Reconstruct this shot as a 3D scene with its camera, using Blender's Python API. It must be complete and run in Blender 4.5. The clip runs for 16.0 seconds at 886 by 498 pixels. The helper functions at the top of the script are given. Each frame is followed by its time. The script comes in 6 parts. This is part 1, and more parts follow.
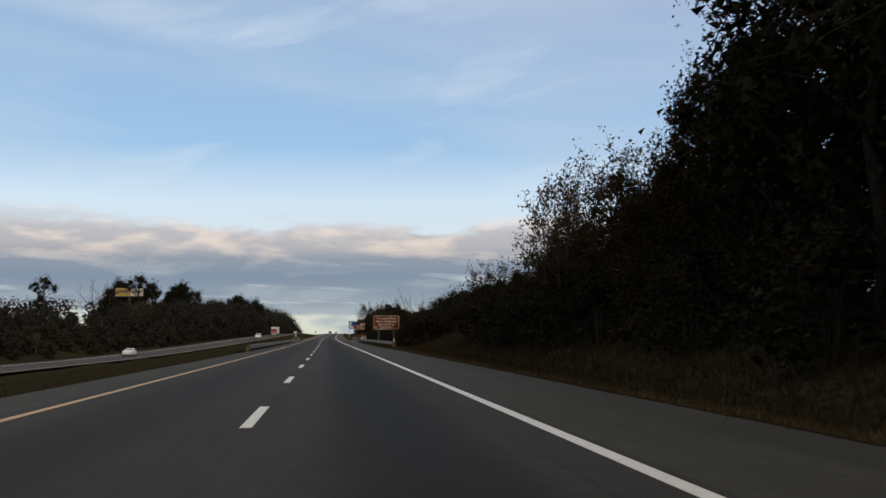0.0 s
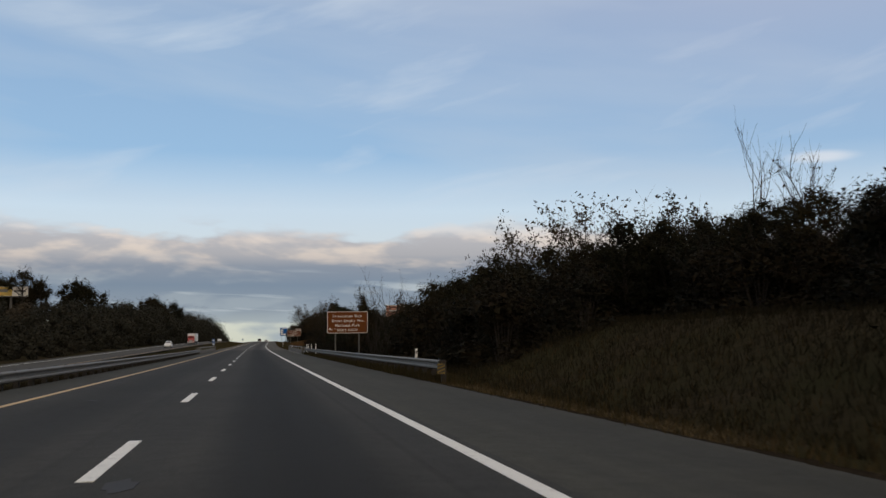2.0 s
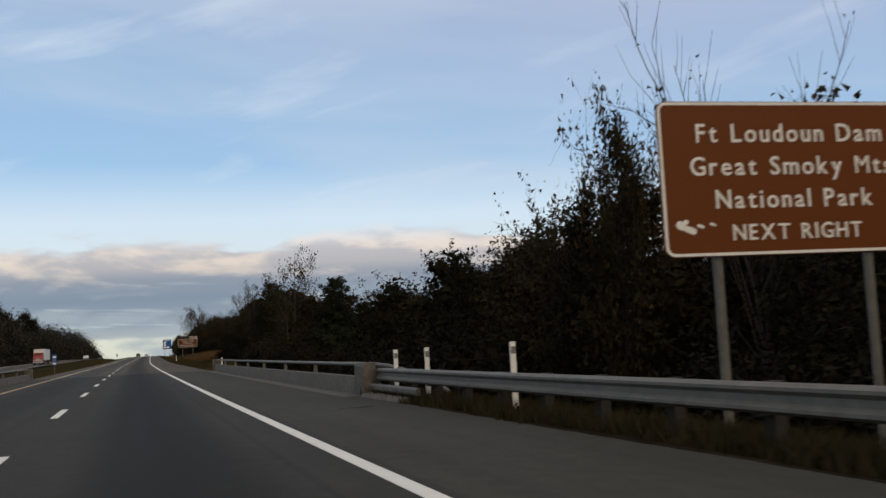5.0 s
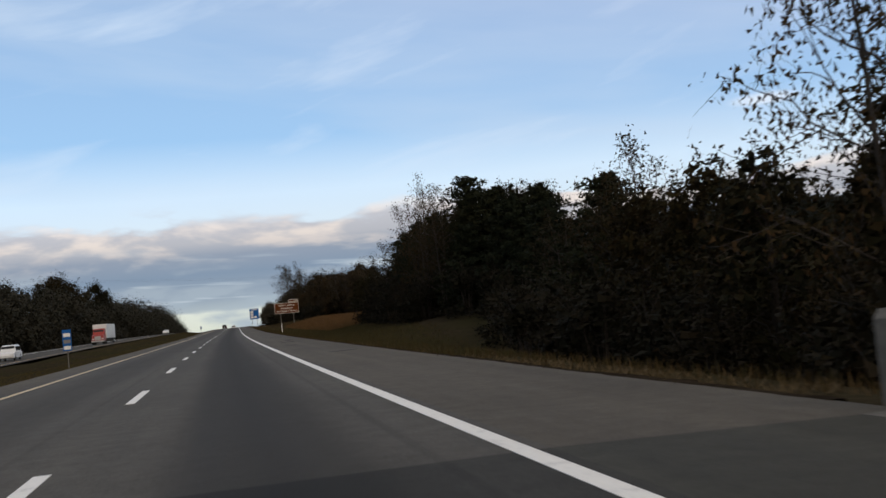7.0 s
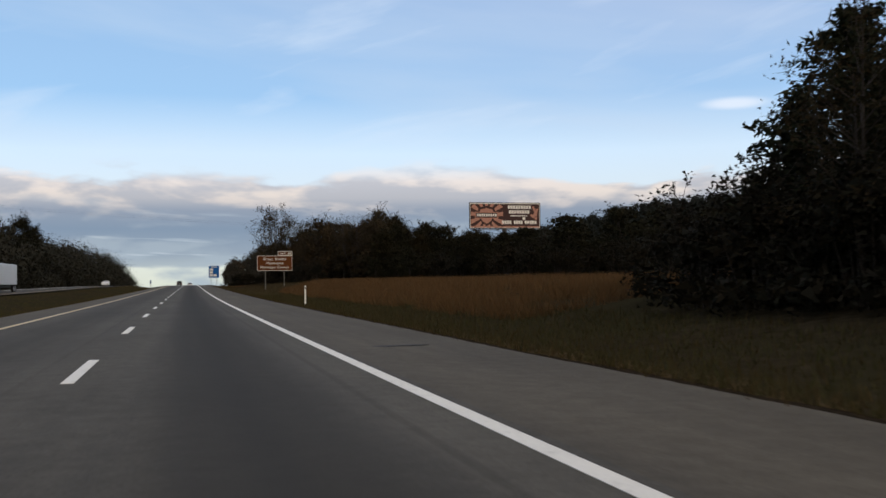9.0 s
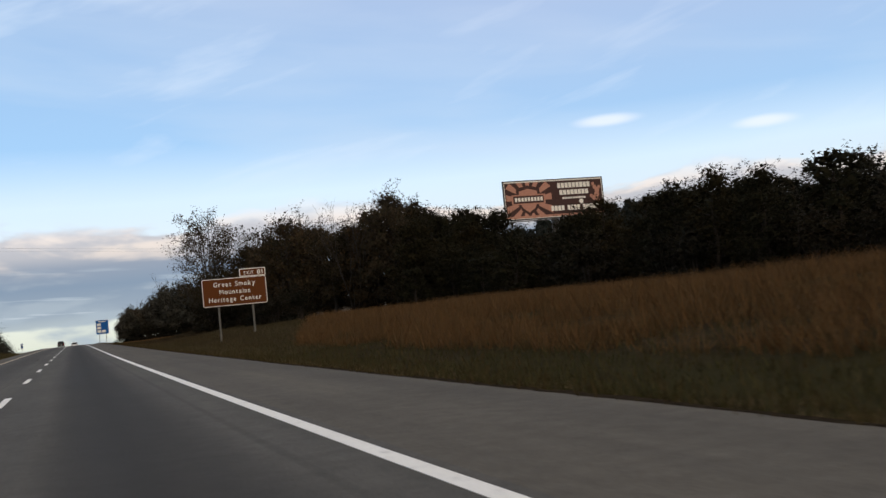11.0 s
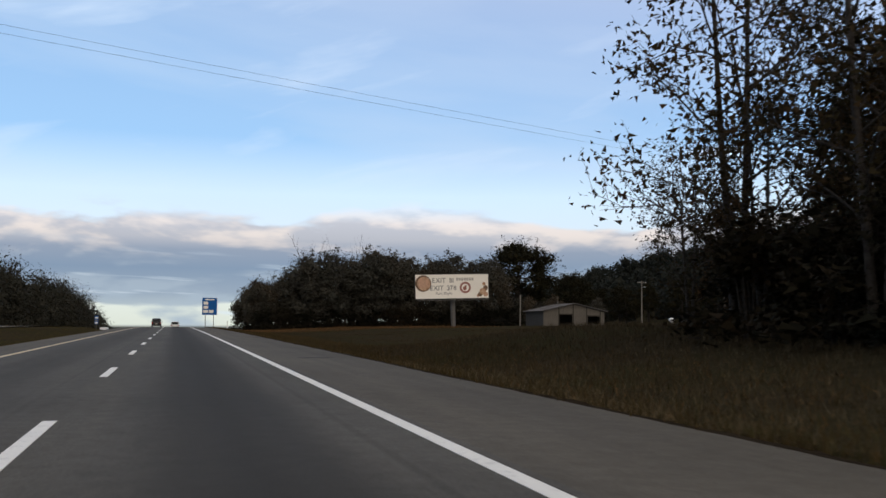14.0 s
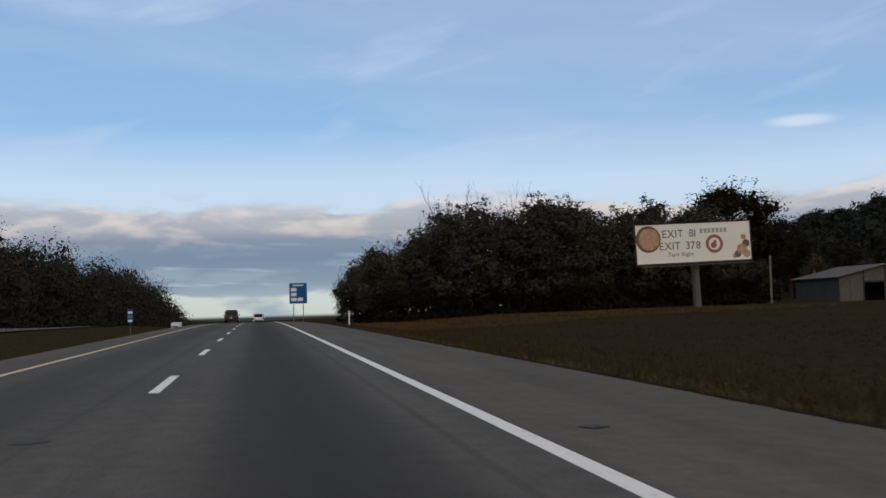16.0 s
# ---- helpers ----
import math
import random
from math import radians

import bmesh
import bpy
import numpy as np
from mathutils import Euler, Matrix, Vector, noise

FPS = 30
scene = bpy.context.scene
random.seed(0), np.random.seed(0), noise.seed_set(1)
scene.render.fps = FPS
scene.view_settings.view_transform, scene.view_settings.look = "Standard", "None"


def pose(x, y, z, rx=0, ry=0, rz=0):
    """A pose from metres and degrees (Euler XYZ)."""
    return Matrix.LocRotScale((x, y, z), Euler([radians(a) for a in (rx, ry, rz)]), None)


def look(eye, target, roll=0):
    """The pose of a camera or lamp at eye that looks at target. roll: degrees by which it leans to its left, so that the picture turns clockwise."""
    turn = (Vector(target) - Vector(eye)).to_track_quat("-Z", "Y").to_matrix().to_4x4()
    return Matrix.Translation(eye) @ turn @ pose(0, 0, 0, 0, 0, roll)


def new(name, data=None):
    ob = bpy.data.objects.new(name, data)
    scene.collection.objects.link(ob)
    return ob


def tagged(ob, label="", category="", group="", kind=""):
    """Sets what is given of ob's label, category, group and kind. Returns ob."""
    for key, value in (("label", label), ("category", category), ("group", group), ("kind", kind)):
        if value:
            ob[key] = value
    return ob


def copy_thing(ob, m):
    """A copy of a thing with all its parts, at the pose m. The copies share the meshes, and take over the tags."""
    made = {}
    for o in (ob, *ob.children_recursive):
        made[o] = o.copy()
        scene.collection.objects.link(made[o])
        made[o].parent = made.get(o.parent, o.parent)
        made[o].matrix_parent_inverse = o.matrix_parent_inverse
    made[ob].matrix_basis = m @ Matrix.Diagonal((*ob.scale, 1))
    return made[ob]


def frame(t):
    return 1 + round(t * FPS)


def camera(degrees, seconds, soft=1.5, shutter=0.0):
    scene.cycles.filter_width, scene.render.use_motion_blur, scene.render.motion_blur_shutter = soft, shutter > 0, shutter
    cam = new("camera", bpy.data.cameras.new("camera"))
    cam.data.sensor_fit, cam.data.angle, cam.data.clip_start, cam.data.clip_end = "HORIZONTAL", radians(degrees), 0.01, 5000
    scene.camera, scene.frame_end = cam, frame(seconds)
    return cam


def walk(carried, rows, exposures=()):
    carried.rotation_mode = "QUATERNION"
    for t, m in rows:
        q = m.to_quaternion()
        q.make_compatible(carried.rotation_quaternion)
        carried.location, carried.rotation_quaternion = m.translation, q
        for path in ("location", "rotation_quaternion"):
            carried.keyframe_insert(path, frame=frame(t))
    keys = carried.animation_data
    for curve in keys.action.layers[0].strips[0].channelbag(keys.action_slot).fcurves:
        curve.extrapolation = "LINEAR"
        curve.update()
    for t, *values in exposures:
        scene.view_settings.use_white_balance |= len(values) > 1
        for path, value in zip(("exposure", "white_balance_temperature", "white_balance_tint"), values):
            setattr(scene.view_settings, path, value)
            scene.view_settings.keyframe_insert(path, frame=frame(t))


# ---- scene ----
SECONDS = 16.0
cam = camera(47.7, SECONDS, soft=1.5, shutter=0.08)
PATH = [
    (0, (-0.804, -4.927, 1.146), (0.320, 4.975, 1.971), -0.25),
    (0.5, (-0.618, 11.302, 1.085), (0.378, 21.199, 2.112), -1.65),
    (1, (-0.521, 27.847, 1.021), (0.879, 37.719, 1.784), 0.49),
    (1.5, (-0.478, 44.229, 0.954), (1.317, 54.041, 1.657), -0.70),
    (2, (-0.458, 59.694, 0.925), (1.340, 69.490, 1.820), -0.45),
    (2.5, (-0.476, 75.350, 0.882), (1.489, 85.104, 1.887), 1.00),
    (3, (-0.445, 91.684, 0.800), (1.561, 101.414, 1.944), -2.44),
    (3.5, (-0.376, 108.215, 0.698), (2.294, 117.794, 1.749), -2.56),
    (4, (-0.622, 124.947, 0.692), (2.111, 134.513, 1.695), -0.72),
    (4.5, (-0.631, 139.861, 0.609), (2.285, 149.381, 1.547), -3.18),
    (5, (-0.730, 156.440, 0.569), (2.209, 165.955, 1.483), -2.88),
    (7.5, (-1.042, 238.427, 0.442), (0.959, 248.220, 0.760), -5.14),
    (8, (-1.149, 255.374, 0.468), (0.963, 265.148, 0.550), -1.09),
    (8.5, (-1.263, 272.083, 0.472), (0.965, 281.831, 0.622), 1.67),
    (9, (-1.270, 288.028, 0.490), (1.302, 297.686, 0.819), -0.70),
    (11.5, (-0.536, 368.675, 0.588), (3.160, 377.945, 1.218), -5.56),
    (12, (-0.386, 385.061, 0.646), (3.094, 394.407, 1.382), -3.62),
    (12.5, (-0.288, 402.543, 0.722), (3.005, 411.961, 1.402), -2.04),
    (13, (-0.191, 418.957, 0.806), (2.127, 428.677, 1.200), 1.20),
    (13.5, (-0.030, 436.148, 0.888), (2.238, 445.874, 1.405), 0.60),
    (14, (0.336, 451.092, 0.963), (3.039, 460.690, 1.721), 0.33),
    (14.5, (0.631, 467.588, 1.057), (3.376, 477.177, 1.775), -0.33),
    (15, (0.922, 484.298, 1.145), (3.442, 493.961, 1.669), -0.83),
    (15.5, (1.194, 500.618, 1.227), (3.530, 510.331, 1.674), 0.07),
    (16, (1.405, 517.448, 1.307), (3.363, 527.236, 1.904), -1.61),
]
walk(cam, [(t, look(eye, target, roll)) for t, eye, target, roll in PATH],
     exposures=[(t, stops, kelvin, 13) for t, stops, kelvin in (
         (0, 0.1, 6800), (1.0, 0.0, 6800), (3.0, -0.05, 6800), (5, 0.12, 6850), (7.4, 0.25, 6500), (8.2, 0.78, 6650), (8.6, 0.66, 6650), (9.0, 0.22, 6500),
         (11.5, 0.35, 6650), (12.5, 0.5, 6700), (13.0, 0.68, 6600), (13.5, 0.6, 6450), (14.0, 0.28, 6350), (14.6, 0.0, 6250), (16, -0.05, 6200))])

# ---- sky and sun ----
world = bpy.data.worlds.new("world")
scene.world = world
world.use_nodes = True
SUN_AZ, SUN_EL = 163.0, 26.0     # degrees from the road's heading, clockwise; above the horizon


def link(tree, a, b):
    tree.links.new(a, b)


def node(tree, kind, **values):
    n = tree.nodes.new(kind)
    for key, value in values.items():
        if key in n.inputs:
            n.inputs[key].default_value = value
        else:
            setattr(n, key, value)
    return n


def math_node(tree, op, a, b=0.0, c=None):
    n = tree.nodes.new("ShaderNodeMath")
    n.operation = op
    for i, v in enumerate((a, b, c)):
        if v is None:
            continue
        if isinstance(v, (int, float)):
            n.inputs[i].default_value = v
        else:
            tree.links.new(v, n.inputs[i])
    return n.outputs[0]


def ramp(tree, fac, stops, smooth=False):
    n = tree.nodes.new("ShaderNodeValToRGB")
    if smooth:
        n.color_ramp.interpolation = "EASE"
    els = n.color_ramp.elements
    while len(els) < len(stops):
        els.new(0.5)
    for e, (p, c) in zip(els, stops):
        e.position = p
        e.color = (*c, 1) if isinstance(c, (tuple, list)) else (c, c, c, 1)
    tree.links.new(fac, n.inputs[0])
    return n.outputs[0]


def mix(tree, fac, a, b, mode="MIX"):
    n = tree.nodes.new("ShaderNodeMix")
    n.data_type, n.blend_type = "RGBA", mode
    for slot, v in ((0, fac), (6, a), (7, b)):
        if isinstance(v, (int, float)):
            n.inputs[slot].default_value = v
        elif isinstance(v, tuple):
            n.inputs[slot].default_value = (*v, 1)
        else:
            tree.links.new(v, n.inputs[slot])
    return n.outputs[2]


def build_sky():
    tr = world.node_tree
    tr.nodes.clear()
    out = tr.nodes.new("ShaderNodeOutputWorld")
    bg = tr.nodes.new("ShaderNodeBackground")
    bg.inputs[1].default_value = 1.0
    sky = tr.nodes.new("ShaderNodeTexSky")
    sky.sky_type, sky.sun_disc = "NISHITA", False
    sky.sun_elevation, sky.sun_rotation = radians(SUN_EL), radians(SUN_AZ)
    sky.air_density, sky.dust_density, sky.ozone_density = 1.0, 0.6, 1.5
    tc = tr.nodes.new("ShaderNodeTexCoord")
    sep = tr.nodes.new("ShaderNodeSeparateXYZ")
    link(tr, tc.outputs["Generated"], sep.inputs[0])
    el = math_node(tr, "ARCSINE", sep.outputs[2])
    az = math_node(tr, "ARCTAN2", sep.outputs[0], sep.outputs[1])
    up = math_node(tr, "MAXIMUM", sep.outputs[2], 0.02)

    def flat(sx, sy, shift=0.0, turn=0.0):
        c = tr.nodes.new("ShaderNodeCombineXYZ")
        link(tr, math_node(tr, "MULTIPLY", az, sx), c.inputs[0])
        tilt = math_node(tr, "MULTIPLY_ADD", az, turn, el)
        link(tr, math_node(tr, "MULTIPLY_ADD", tilt, sy, shift), c.inputs[1])
        return c.outputs[0]

    def noise_at(vec, scale, detail, rough=0.55, distort=0.0):
        n = node(tr, "ShaderNodeTexNoise", Scale=scale, Detail=detail, Roughness=rough, Distortion=distort)
        link(tr, vec, n.inputs["Vector"])
        return n.outputs[0]

    base = mix(tr, 1.0, sky.outputs[0], (0.115, 0.115, 0.115), "MULTIPLY")
    # thin high veil over the clear blue, by height above the horizon
    veil = ramp(tr, math_node(tr, "MULTIPLY", el, 1.8), [
        (0.0, (0.60, 0.66, 0.58)), (0.035, (0.60, 0.67, 0.62)), (0.16, (0.61, 0.71, 0.78)), (0.23, (0.58, 0.74, 0.88)),
        (0.33, (0.29, 0.51, 0.77)), (0.50, (0.275, 0.455, 0.70)), (0.72, (0.34, 0.445, 0.63)), (1.0, (0.38, 0.445, 0.59))])
    col = mix(tr, 0.86, base, veil)
    # wide soft streaks of cirrus
    s1 = noise_at(flat(2.2, 13.0, 3.1, 0.10), 1.0, 6.0, 0.5, 0.2)
    s2 = noise_at(flat(4.0, 19.0, 9.7, -0.22), 1.0, 5.0, 0.55, 0.3)
    high = ramp(tr, el, [(0.09, 0.0), (0.16, 1.0)])
    f1 = math_node(tr, "MULTIPLY", ramp(tr, s1, [(0.42, 0.0), (0.72, 0.50)]), high)
    col = mix(tr, f1, col, (0.51, 0.63, 0.76))
    f2 = math_node(tr, "MULTIPLY", ramp(tr, s2, [(0.55, 0.0), (0.78, 0.55)]), high)
    col = mix(tr, f2, col, (0.61, 0.73, 0.85))
    # a high mauve veil thickening to the right
    mauve = math_node(tr, "MULTIPLY", ramp(tr, el, [(0.14, 0.0), (0.40, 0.6)]), ramp(tr, math_node(tr, "MULTIPLY_ADD", az, 0.5, 0.5), [(0.48, 0.0), (0.75, 1.0)]))
    col = mix(tr, mauve, col, (0.475, 0.515, 0.67))
    # unseen sky added to neutralise the ground's light: grey overhead, warm behind
    col = mix(tr, ramp(tr, el, [(0.50, 0.0), (0.85, 0.8)]), col, (0.46, 0.46, 0.45))
    rear = math_node(tr, "MULTIPLY", sep.outputs[1], -1.0)
    col = mix(tr, ramp(tr, rear, [(0.05, 0.0), (0.75, 0.85)]), col, (0.66, 0.57, 0.43))
    # low bank of heaped cloud: lit cream tops over blue-grey bases
    heap = noise_at(flat(5.6, 19.0, 1.3), 1.0, 5.0, 0.52, 0.2)
    over = noise_at(flat(5.6, 19.0, 1.3 + 19.0 * 0.011), 1.0, 5.0, 0.52, 0.2)
    lit = ramp(tr, math_node(tr, "MULTIPLY_ADD", math_node(tr, "SUBTRACT", heap, over), 4.0, 0.5), [(0.40, 0.0), (0.92, 0.85)], True)
    rise = ramp(tr, math_node(tr, "MULTIPLY", el, 5.0), [(0.0, -0.1), (0.08, -0.02), (0.165, 0.34), (0.38, 0.40), (0.49, 0.12), (0.59, 0.0)])
    cover = math_node(tr, "ADD", heap, rise)
    bank = math_node(tr, "MULTIPLY", ramp(tr, cover, [(0.52, 0.0), (0.62, 1.0)], True),
                     ramp(tr, math_node(tr, "MULTIPLY", el, 5.0), [(0.50, 1.0), (0.62, 0.0)]))
    body = ramp(tr, math_node(tr, "MULTIPLY", el, 5.0), [
        (0.06, (0.42, 0.49, 0.50)), (0.15, (0.265, 0.335, 0.405)), (0.27, (0.20, 0.275, 0.365)), (0.36, (0.25, 0.305, 0.38)), (0.42, (0.41, 0.43, 0.465)), (0.54, (0.50, 0.52, 0.56))])
    tops = ramp(tr, math_node(tr, "MULTIPLY", el, 5.0), [
        (0.10, (0.34, 0.42, 0.48)), (0.31, (0.30, 0.365, 0.43)), (0.38, (0.56, 0.53, 0.51)), (0.44, (0.74, 0.67, 0.60)), (0.56, (0.78, 0.74, 0.71))])
    body = mix(tr, lit, body, tops)
    col = mix(tr, bank, col, body)
    # bright slits between the lower layers
    low = noise_at(flat(4.5, 62.0, 2.0, 0.05), 1.0, 4.0, 0.5)
    gaps = math_node(tr, "MULTIPLY", ramp(tr, low, [(0.57, 0.0), (0.645, 0.85)]),
                     ramp(tr, math_node(tr, "MULTIPLY", el, 5.0), [(0.10, 1.0), (0.36, 0.15), (0.45, 0.0)]))
    col = mix(tr, gaps, col, (0.60, 0.69, 0.73))
    # a few small bright clouds over the right-hand side
    for a0, e0, wide, thin in ((0.547, 0.167, 0.040, 0.0075), (0.695, 0.146, 0.036, 0.0075)):
        u = math_node(tr, "DIVIDE", math_node(tr, "SUBTRACT", az, a0), wide)
        v = math_node(tr, "DIVIDE", math_node(tr, "SUBTRACT", el, e0), thin)
        r2 = math_node(tr, "ADD", math_node(tr, "MULTIPLY", u, u), math_node(tr, "MULTIPLY", v, v))
        puff = math_node(tr, "ADD", math_node(tr, "POWER", 2.718, math_node(tr, "MULTIPLY", r2, -1.0)), math_node(tr, "MULTIPLY_ADD", s2, 0.8, -0.45))
        col = mix(tr, ramp(tr, puff, [(0.25, 0.0), (0.9, 0.75)], True), col, (0.72, 0.79, 0.87))
    # the far land below the horizon
    col = mix(tr, ramp(tr, math_node(tr, "MULTIPLY_ADD", el, 10.0, 0.5), [(0.46, 1.0), (0.49, 0.0)]), col, (0.04, 0.045, 0.04))
    link(tr, col, bg.inputs[0])
    link(tr, bg.outputs[0], out.inputs[0])


build_sky()

sun_data = bpy.data.lights.new("sun", "SUN")
sun_data.energy, sun_data.angle, sun_data.color = 0.5, radians(20), (1.0, 0.86, 0.70)
sun = new("sun", sun_data)
_a = radians(SUN_AZ)
sun.matrix_world = look((math.sin(_a) * 60, math.cos(_a) * 60, math.tan(radians(SUN_EL)) * 60), (0, 0, 0))


# ---- materials ----
def material(name, base, rough=0.7, metal=0.0, grain=8.0, vary=0.25, coarse=0.6, stain=None, bump=0.15, bump_scale=40.0,
             island=0.0, spec=0.5, other=None, other_cut=(0.45, 0.65)):
    """A surface with colour variation at two scales and a fine relief."""
    m = bpy.data.materials.new(name)
    m.use_nodes = True
    tr = m.node_tree
    b = tr.nodes["Principled BSDF"]
    b.inputs["Roughness"].default_value, b.inputs["Metallic"].default_value = rough, metal
    b.inputs["Specular IOR Level"].default_value = spec
    tc = tr.nodes.new("ShaderNodeTexCoord")
    fine = node(tr, "ShaderNodeTexNoise", Scale=grain, Detail=4.0, Roughness=0.6)
    wide = node(tr, "ShaderNodeTexNoise", Scale=coarse, Detail=3.0, Roughness=0.6)
    for n in (fine, wide):
        link(tr, tc.outputs["Object"], n.inputs["Vector"])
    dark = tuple(c * (1 - vary) for c in base)
    light = tuple(min(1, c * (1 + vary)) for c in base)
    col = mix(tr, ramp(tr, fine.outputs[0], [(0.3, 0.0), (0.7, 1.0)]), dark, light)
    if other:
        col = mix(tr, ramp(tr, wide.outputs[0], [(other_cut[0], 0.0), (other_cut[1], 1.0)]), col, other)
    else:
        shade = ramp(tr, wide.outputs[0], [(0.3, 1 - vary * 0.6), (0.7, 1.0)])
        col = mix(tr, 1.0, col, shade, "MULTIPLY")
    if stain:
        spots = node(tr, "ShaderNodeTexNoise", Scale=coarse * 4.3, Detail=6.0, Roughness=0.7)
        link(tr, tc.outputs["Object"], spots.inputs["Vector"])
        col = mix(tr, ramp(tr, spots.outputs[0], [(0.56, 0.0), (0.72, 0.7)]), col, stain)
    if island:
        geo = tr.nodes.new("ShaderNodeNewGeometry")
        rnd = ramp(tr, geo.outputs["Random Per Island"], [(0.0, 1 - island), (1.0, 1 + island)])
        col = mix(tr, 1.0, col, rnd, "MULTIPLY")
    link(tr, col, b.inputs["Base Color"])
    rr = math_node(tr, "MULTIPLY_ADD", fine.outputs[0], 0.2, rough - 0.1)
    link(tr, rr, b.inputs["Roughness"])
    if bump:
        bn = node(tr, "ShaderNodeTexNoise", Scale=bump_scale, Detail=3.0)
        link(tr, tc.outputs["Object"], bn.inputs["Vector"])
        bp = node(tr, "ShaderNodeBump", Strength=bump, Distance=0.02)
        link(tr, bn.outputs[0], bp.inputs["Height"])
        link(tr, bp.outputs[0], b.inputs["Normal"])
    return m


def leaf_material(name, tones, rough=0.85):
    """Leaves: each one its own tone out of a few."""
    m = bpy.data.materials.new(name)
    m.use_nodes = True
    tr = m.node_tree
    b = tr.nodes["Principled BSDF"]
    b.inputs["Roughness"].default_value = rough
    b.inputs["Specular IOR Level"].default_value = 0.04
    geo = tr.nodes.new("ShaderNodeNewGeometry")
    info = tr.nodes.new("ShaderNodeObjectInfo")
    col = ramp(tr, geo.outputs["Random Per Island"], [(i / max(1, len(tones) - 1), c) for i, c in enumerate(tones)])
    tone = ramp(tr, info.outputs["Random"], [(0.0, (0.75, 0.80, 0.80)), (0.5, (1.0, 1.0, 0.95)), (1.0, (1.25, 1.05, 0.85))])
    col = mix(tr, 1.0, col, tone, "MULTIPLY")
    link(tr, col, b.inputs["Base Color"])
    return m


def asphalt_material(name, base, streaks):
    """Worn asphalt. The mesh's UV holds metres across and along the road; streaks are (place across, half width, depth)."""
    m = bpy.data.materials.new(name)
    m.use_nodes = True
    tr = m.node_tree
    b = tr.nodes["Principled BSDF"]
    b.inputs["Specular IOR Level"].default_value = 0.12
    uv = tr.nodes.new("ShaderNodeUVMap")
    sep = tr.nodes.new("ShaderNodeSeparateXYZ")
    link(tr, uv.outputs[0], sep.inputs[0])
    grit = node(tr, "ShaderNodeTexNoise", Scale=28.0, Detail=5.0, Roughness=0.75)
    link(tr, uv.outputs[0], grit.inputs["Vector"])
    c = tr.nodes.new("ShaderNodeCombineXYZ")
    link(tr, math_node(tr, "MULTIPLY", sep.outputs[0], 1.6), c.inputs[0])
    link(tr, math_node(tr, "MULTIPLY", sep.outputs[1], 0.05), c.inputs[1])
    drag = node(tr, "ShaderNodeTexNoise", Scale=1.0, Detail=5.0, Roughness=0.6)
    link(tr, c.outputs[0], drag.inputs["Vector"])
    wide = node(tr, "ShaderNodeTexNoise", Scale=0.22, Detail=4.0)
    link(tr, uv.outputs[0], wide.inputs["Vector"])
    mottle = node(tr, "ShaderNodeTexNoise", Scale=3.2, Detail=6.0, Roughness=0.7)
    link(tr, uv.outputs[0], mottle.inputs["Vector"])
    dark = tuple(v * 0.62 for v in base)
    light = tuple(v * 1.42 for v in base)
    col = mix(tr, ramp(tr, grit.outputs[0], [(0.25, 0.0), (0.75, 1.0)]), dark, light)
    col = mix(tr, 1.0, col, ramp(tr, drag.outputs[0], [(0.3, 0.78), (0.7, 1.12)]), "MULTIPLY")
    col = mix(tr, 1.0, col, ramp(tr, wide.outputs[0], [(0.3, 0.88), (0.7, 1.08)]), "MULTIPLY")
    col = mix(tr, 1.0, col, ramp(tr, mottle.outputs[0], [(0.3, 0.80), (0.7, 1.16)]), "MULTIPLY")
    for place, half, depth in streaks:
        off = math_node(tr, "ABSOLUTE", math_node(tr, "SUBTRACT", sep.outputs[0], place))
        fac = ramp(tr, math_node(tr, "DIVIDE", off, half * 2), [(0.0, depth), (0.18, depth * 0.85), (0.5, 0.0)], True)
        col = mix(tr, fac, col, tuple(v * 0.32 for v in base))
    link(tr, col, b.inputs["Base Color"])
    link(tr, math_node(tr, "MULTIPLY_ADD", drag.outputs[0], 0.2, 0.78), b.inputs["Roughness"])
    bp = node(tr, "ShaderNodeBump", Strength=0.35, Distance=0.01)
    link(tr, grit.outputs[0], bp.inputs["Height"])
    link(tr, bp.outputs[0], b.inputs["Normal"])
    return m


M_LANE = asphalt_material("worn_asphalt", (0.050, 0.048, 0.042), [(0.05, 1.2, 0.85), (-3.66, 1.2, 0.5), (1.22, 0.07, 0.28), (-2.35, 0.06, 0.18)])
# lifted copies: same pavement, brighter exposure put into the colour
M_LANE_LIFTED = asphalt_material("exposure_lifted_asphalt", (0.097, 0.090, 0.078), [(0.05, 1.2, 0.85), (-3.66, 1.2, 0.45), (1.22, 0.07, 0.28), (-2.35, 0.06, 0.18)])
M_SHOULDER = asphalt_material("shoulder_asphalt", (0.060, 0.058, 0.047), [(4.3, 0.8, 0.15)])
M_SHOULDER_LIFTED = asphalt_material("exposure_lifted_shoulder", (0.107, 0.094, 0.075), [(4.3, 0.8, 0.15)])
M_FAR_LANE = asphalt_material("far_asphalt", (0.075, 0.068, 0.056), [])
M_WHITE = material("white_road_paint", (0.84, 0.81, 0.74), 0.6, grain=30, vary=0.08, stain=(0.42, 0.40, 0.37), coarse=1.2, bump=0.1)
M_YELLOW = material("yellow_road_paint", (0.58, 0.37, 0.15), 0.6, grain=30, vary=0.15, stain=(0.22, 0.15, 0.08), coarse=1.0, bump=0.1)
M_YELLOW_PALE = material("pale_yellow_paint", (0.66, 0.50, 0.28), 0.6, grain=30, vary=0.15, stain=(0.30, 0.25, 0.18), coarse=1.0, bump=0.1)
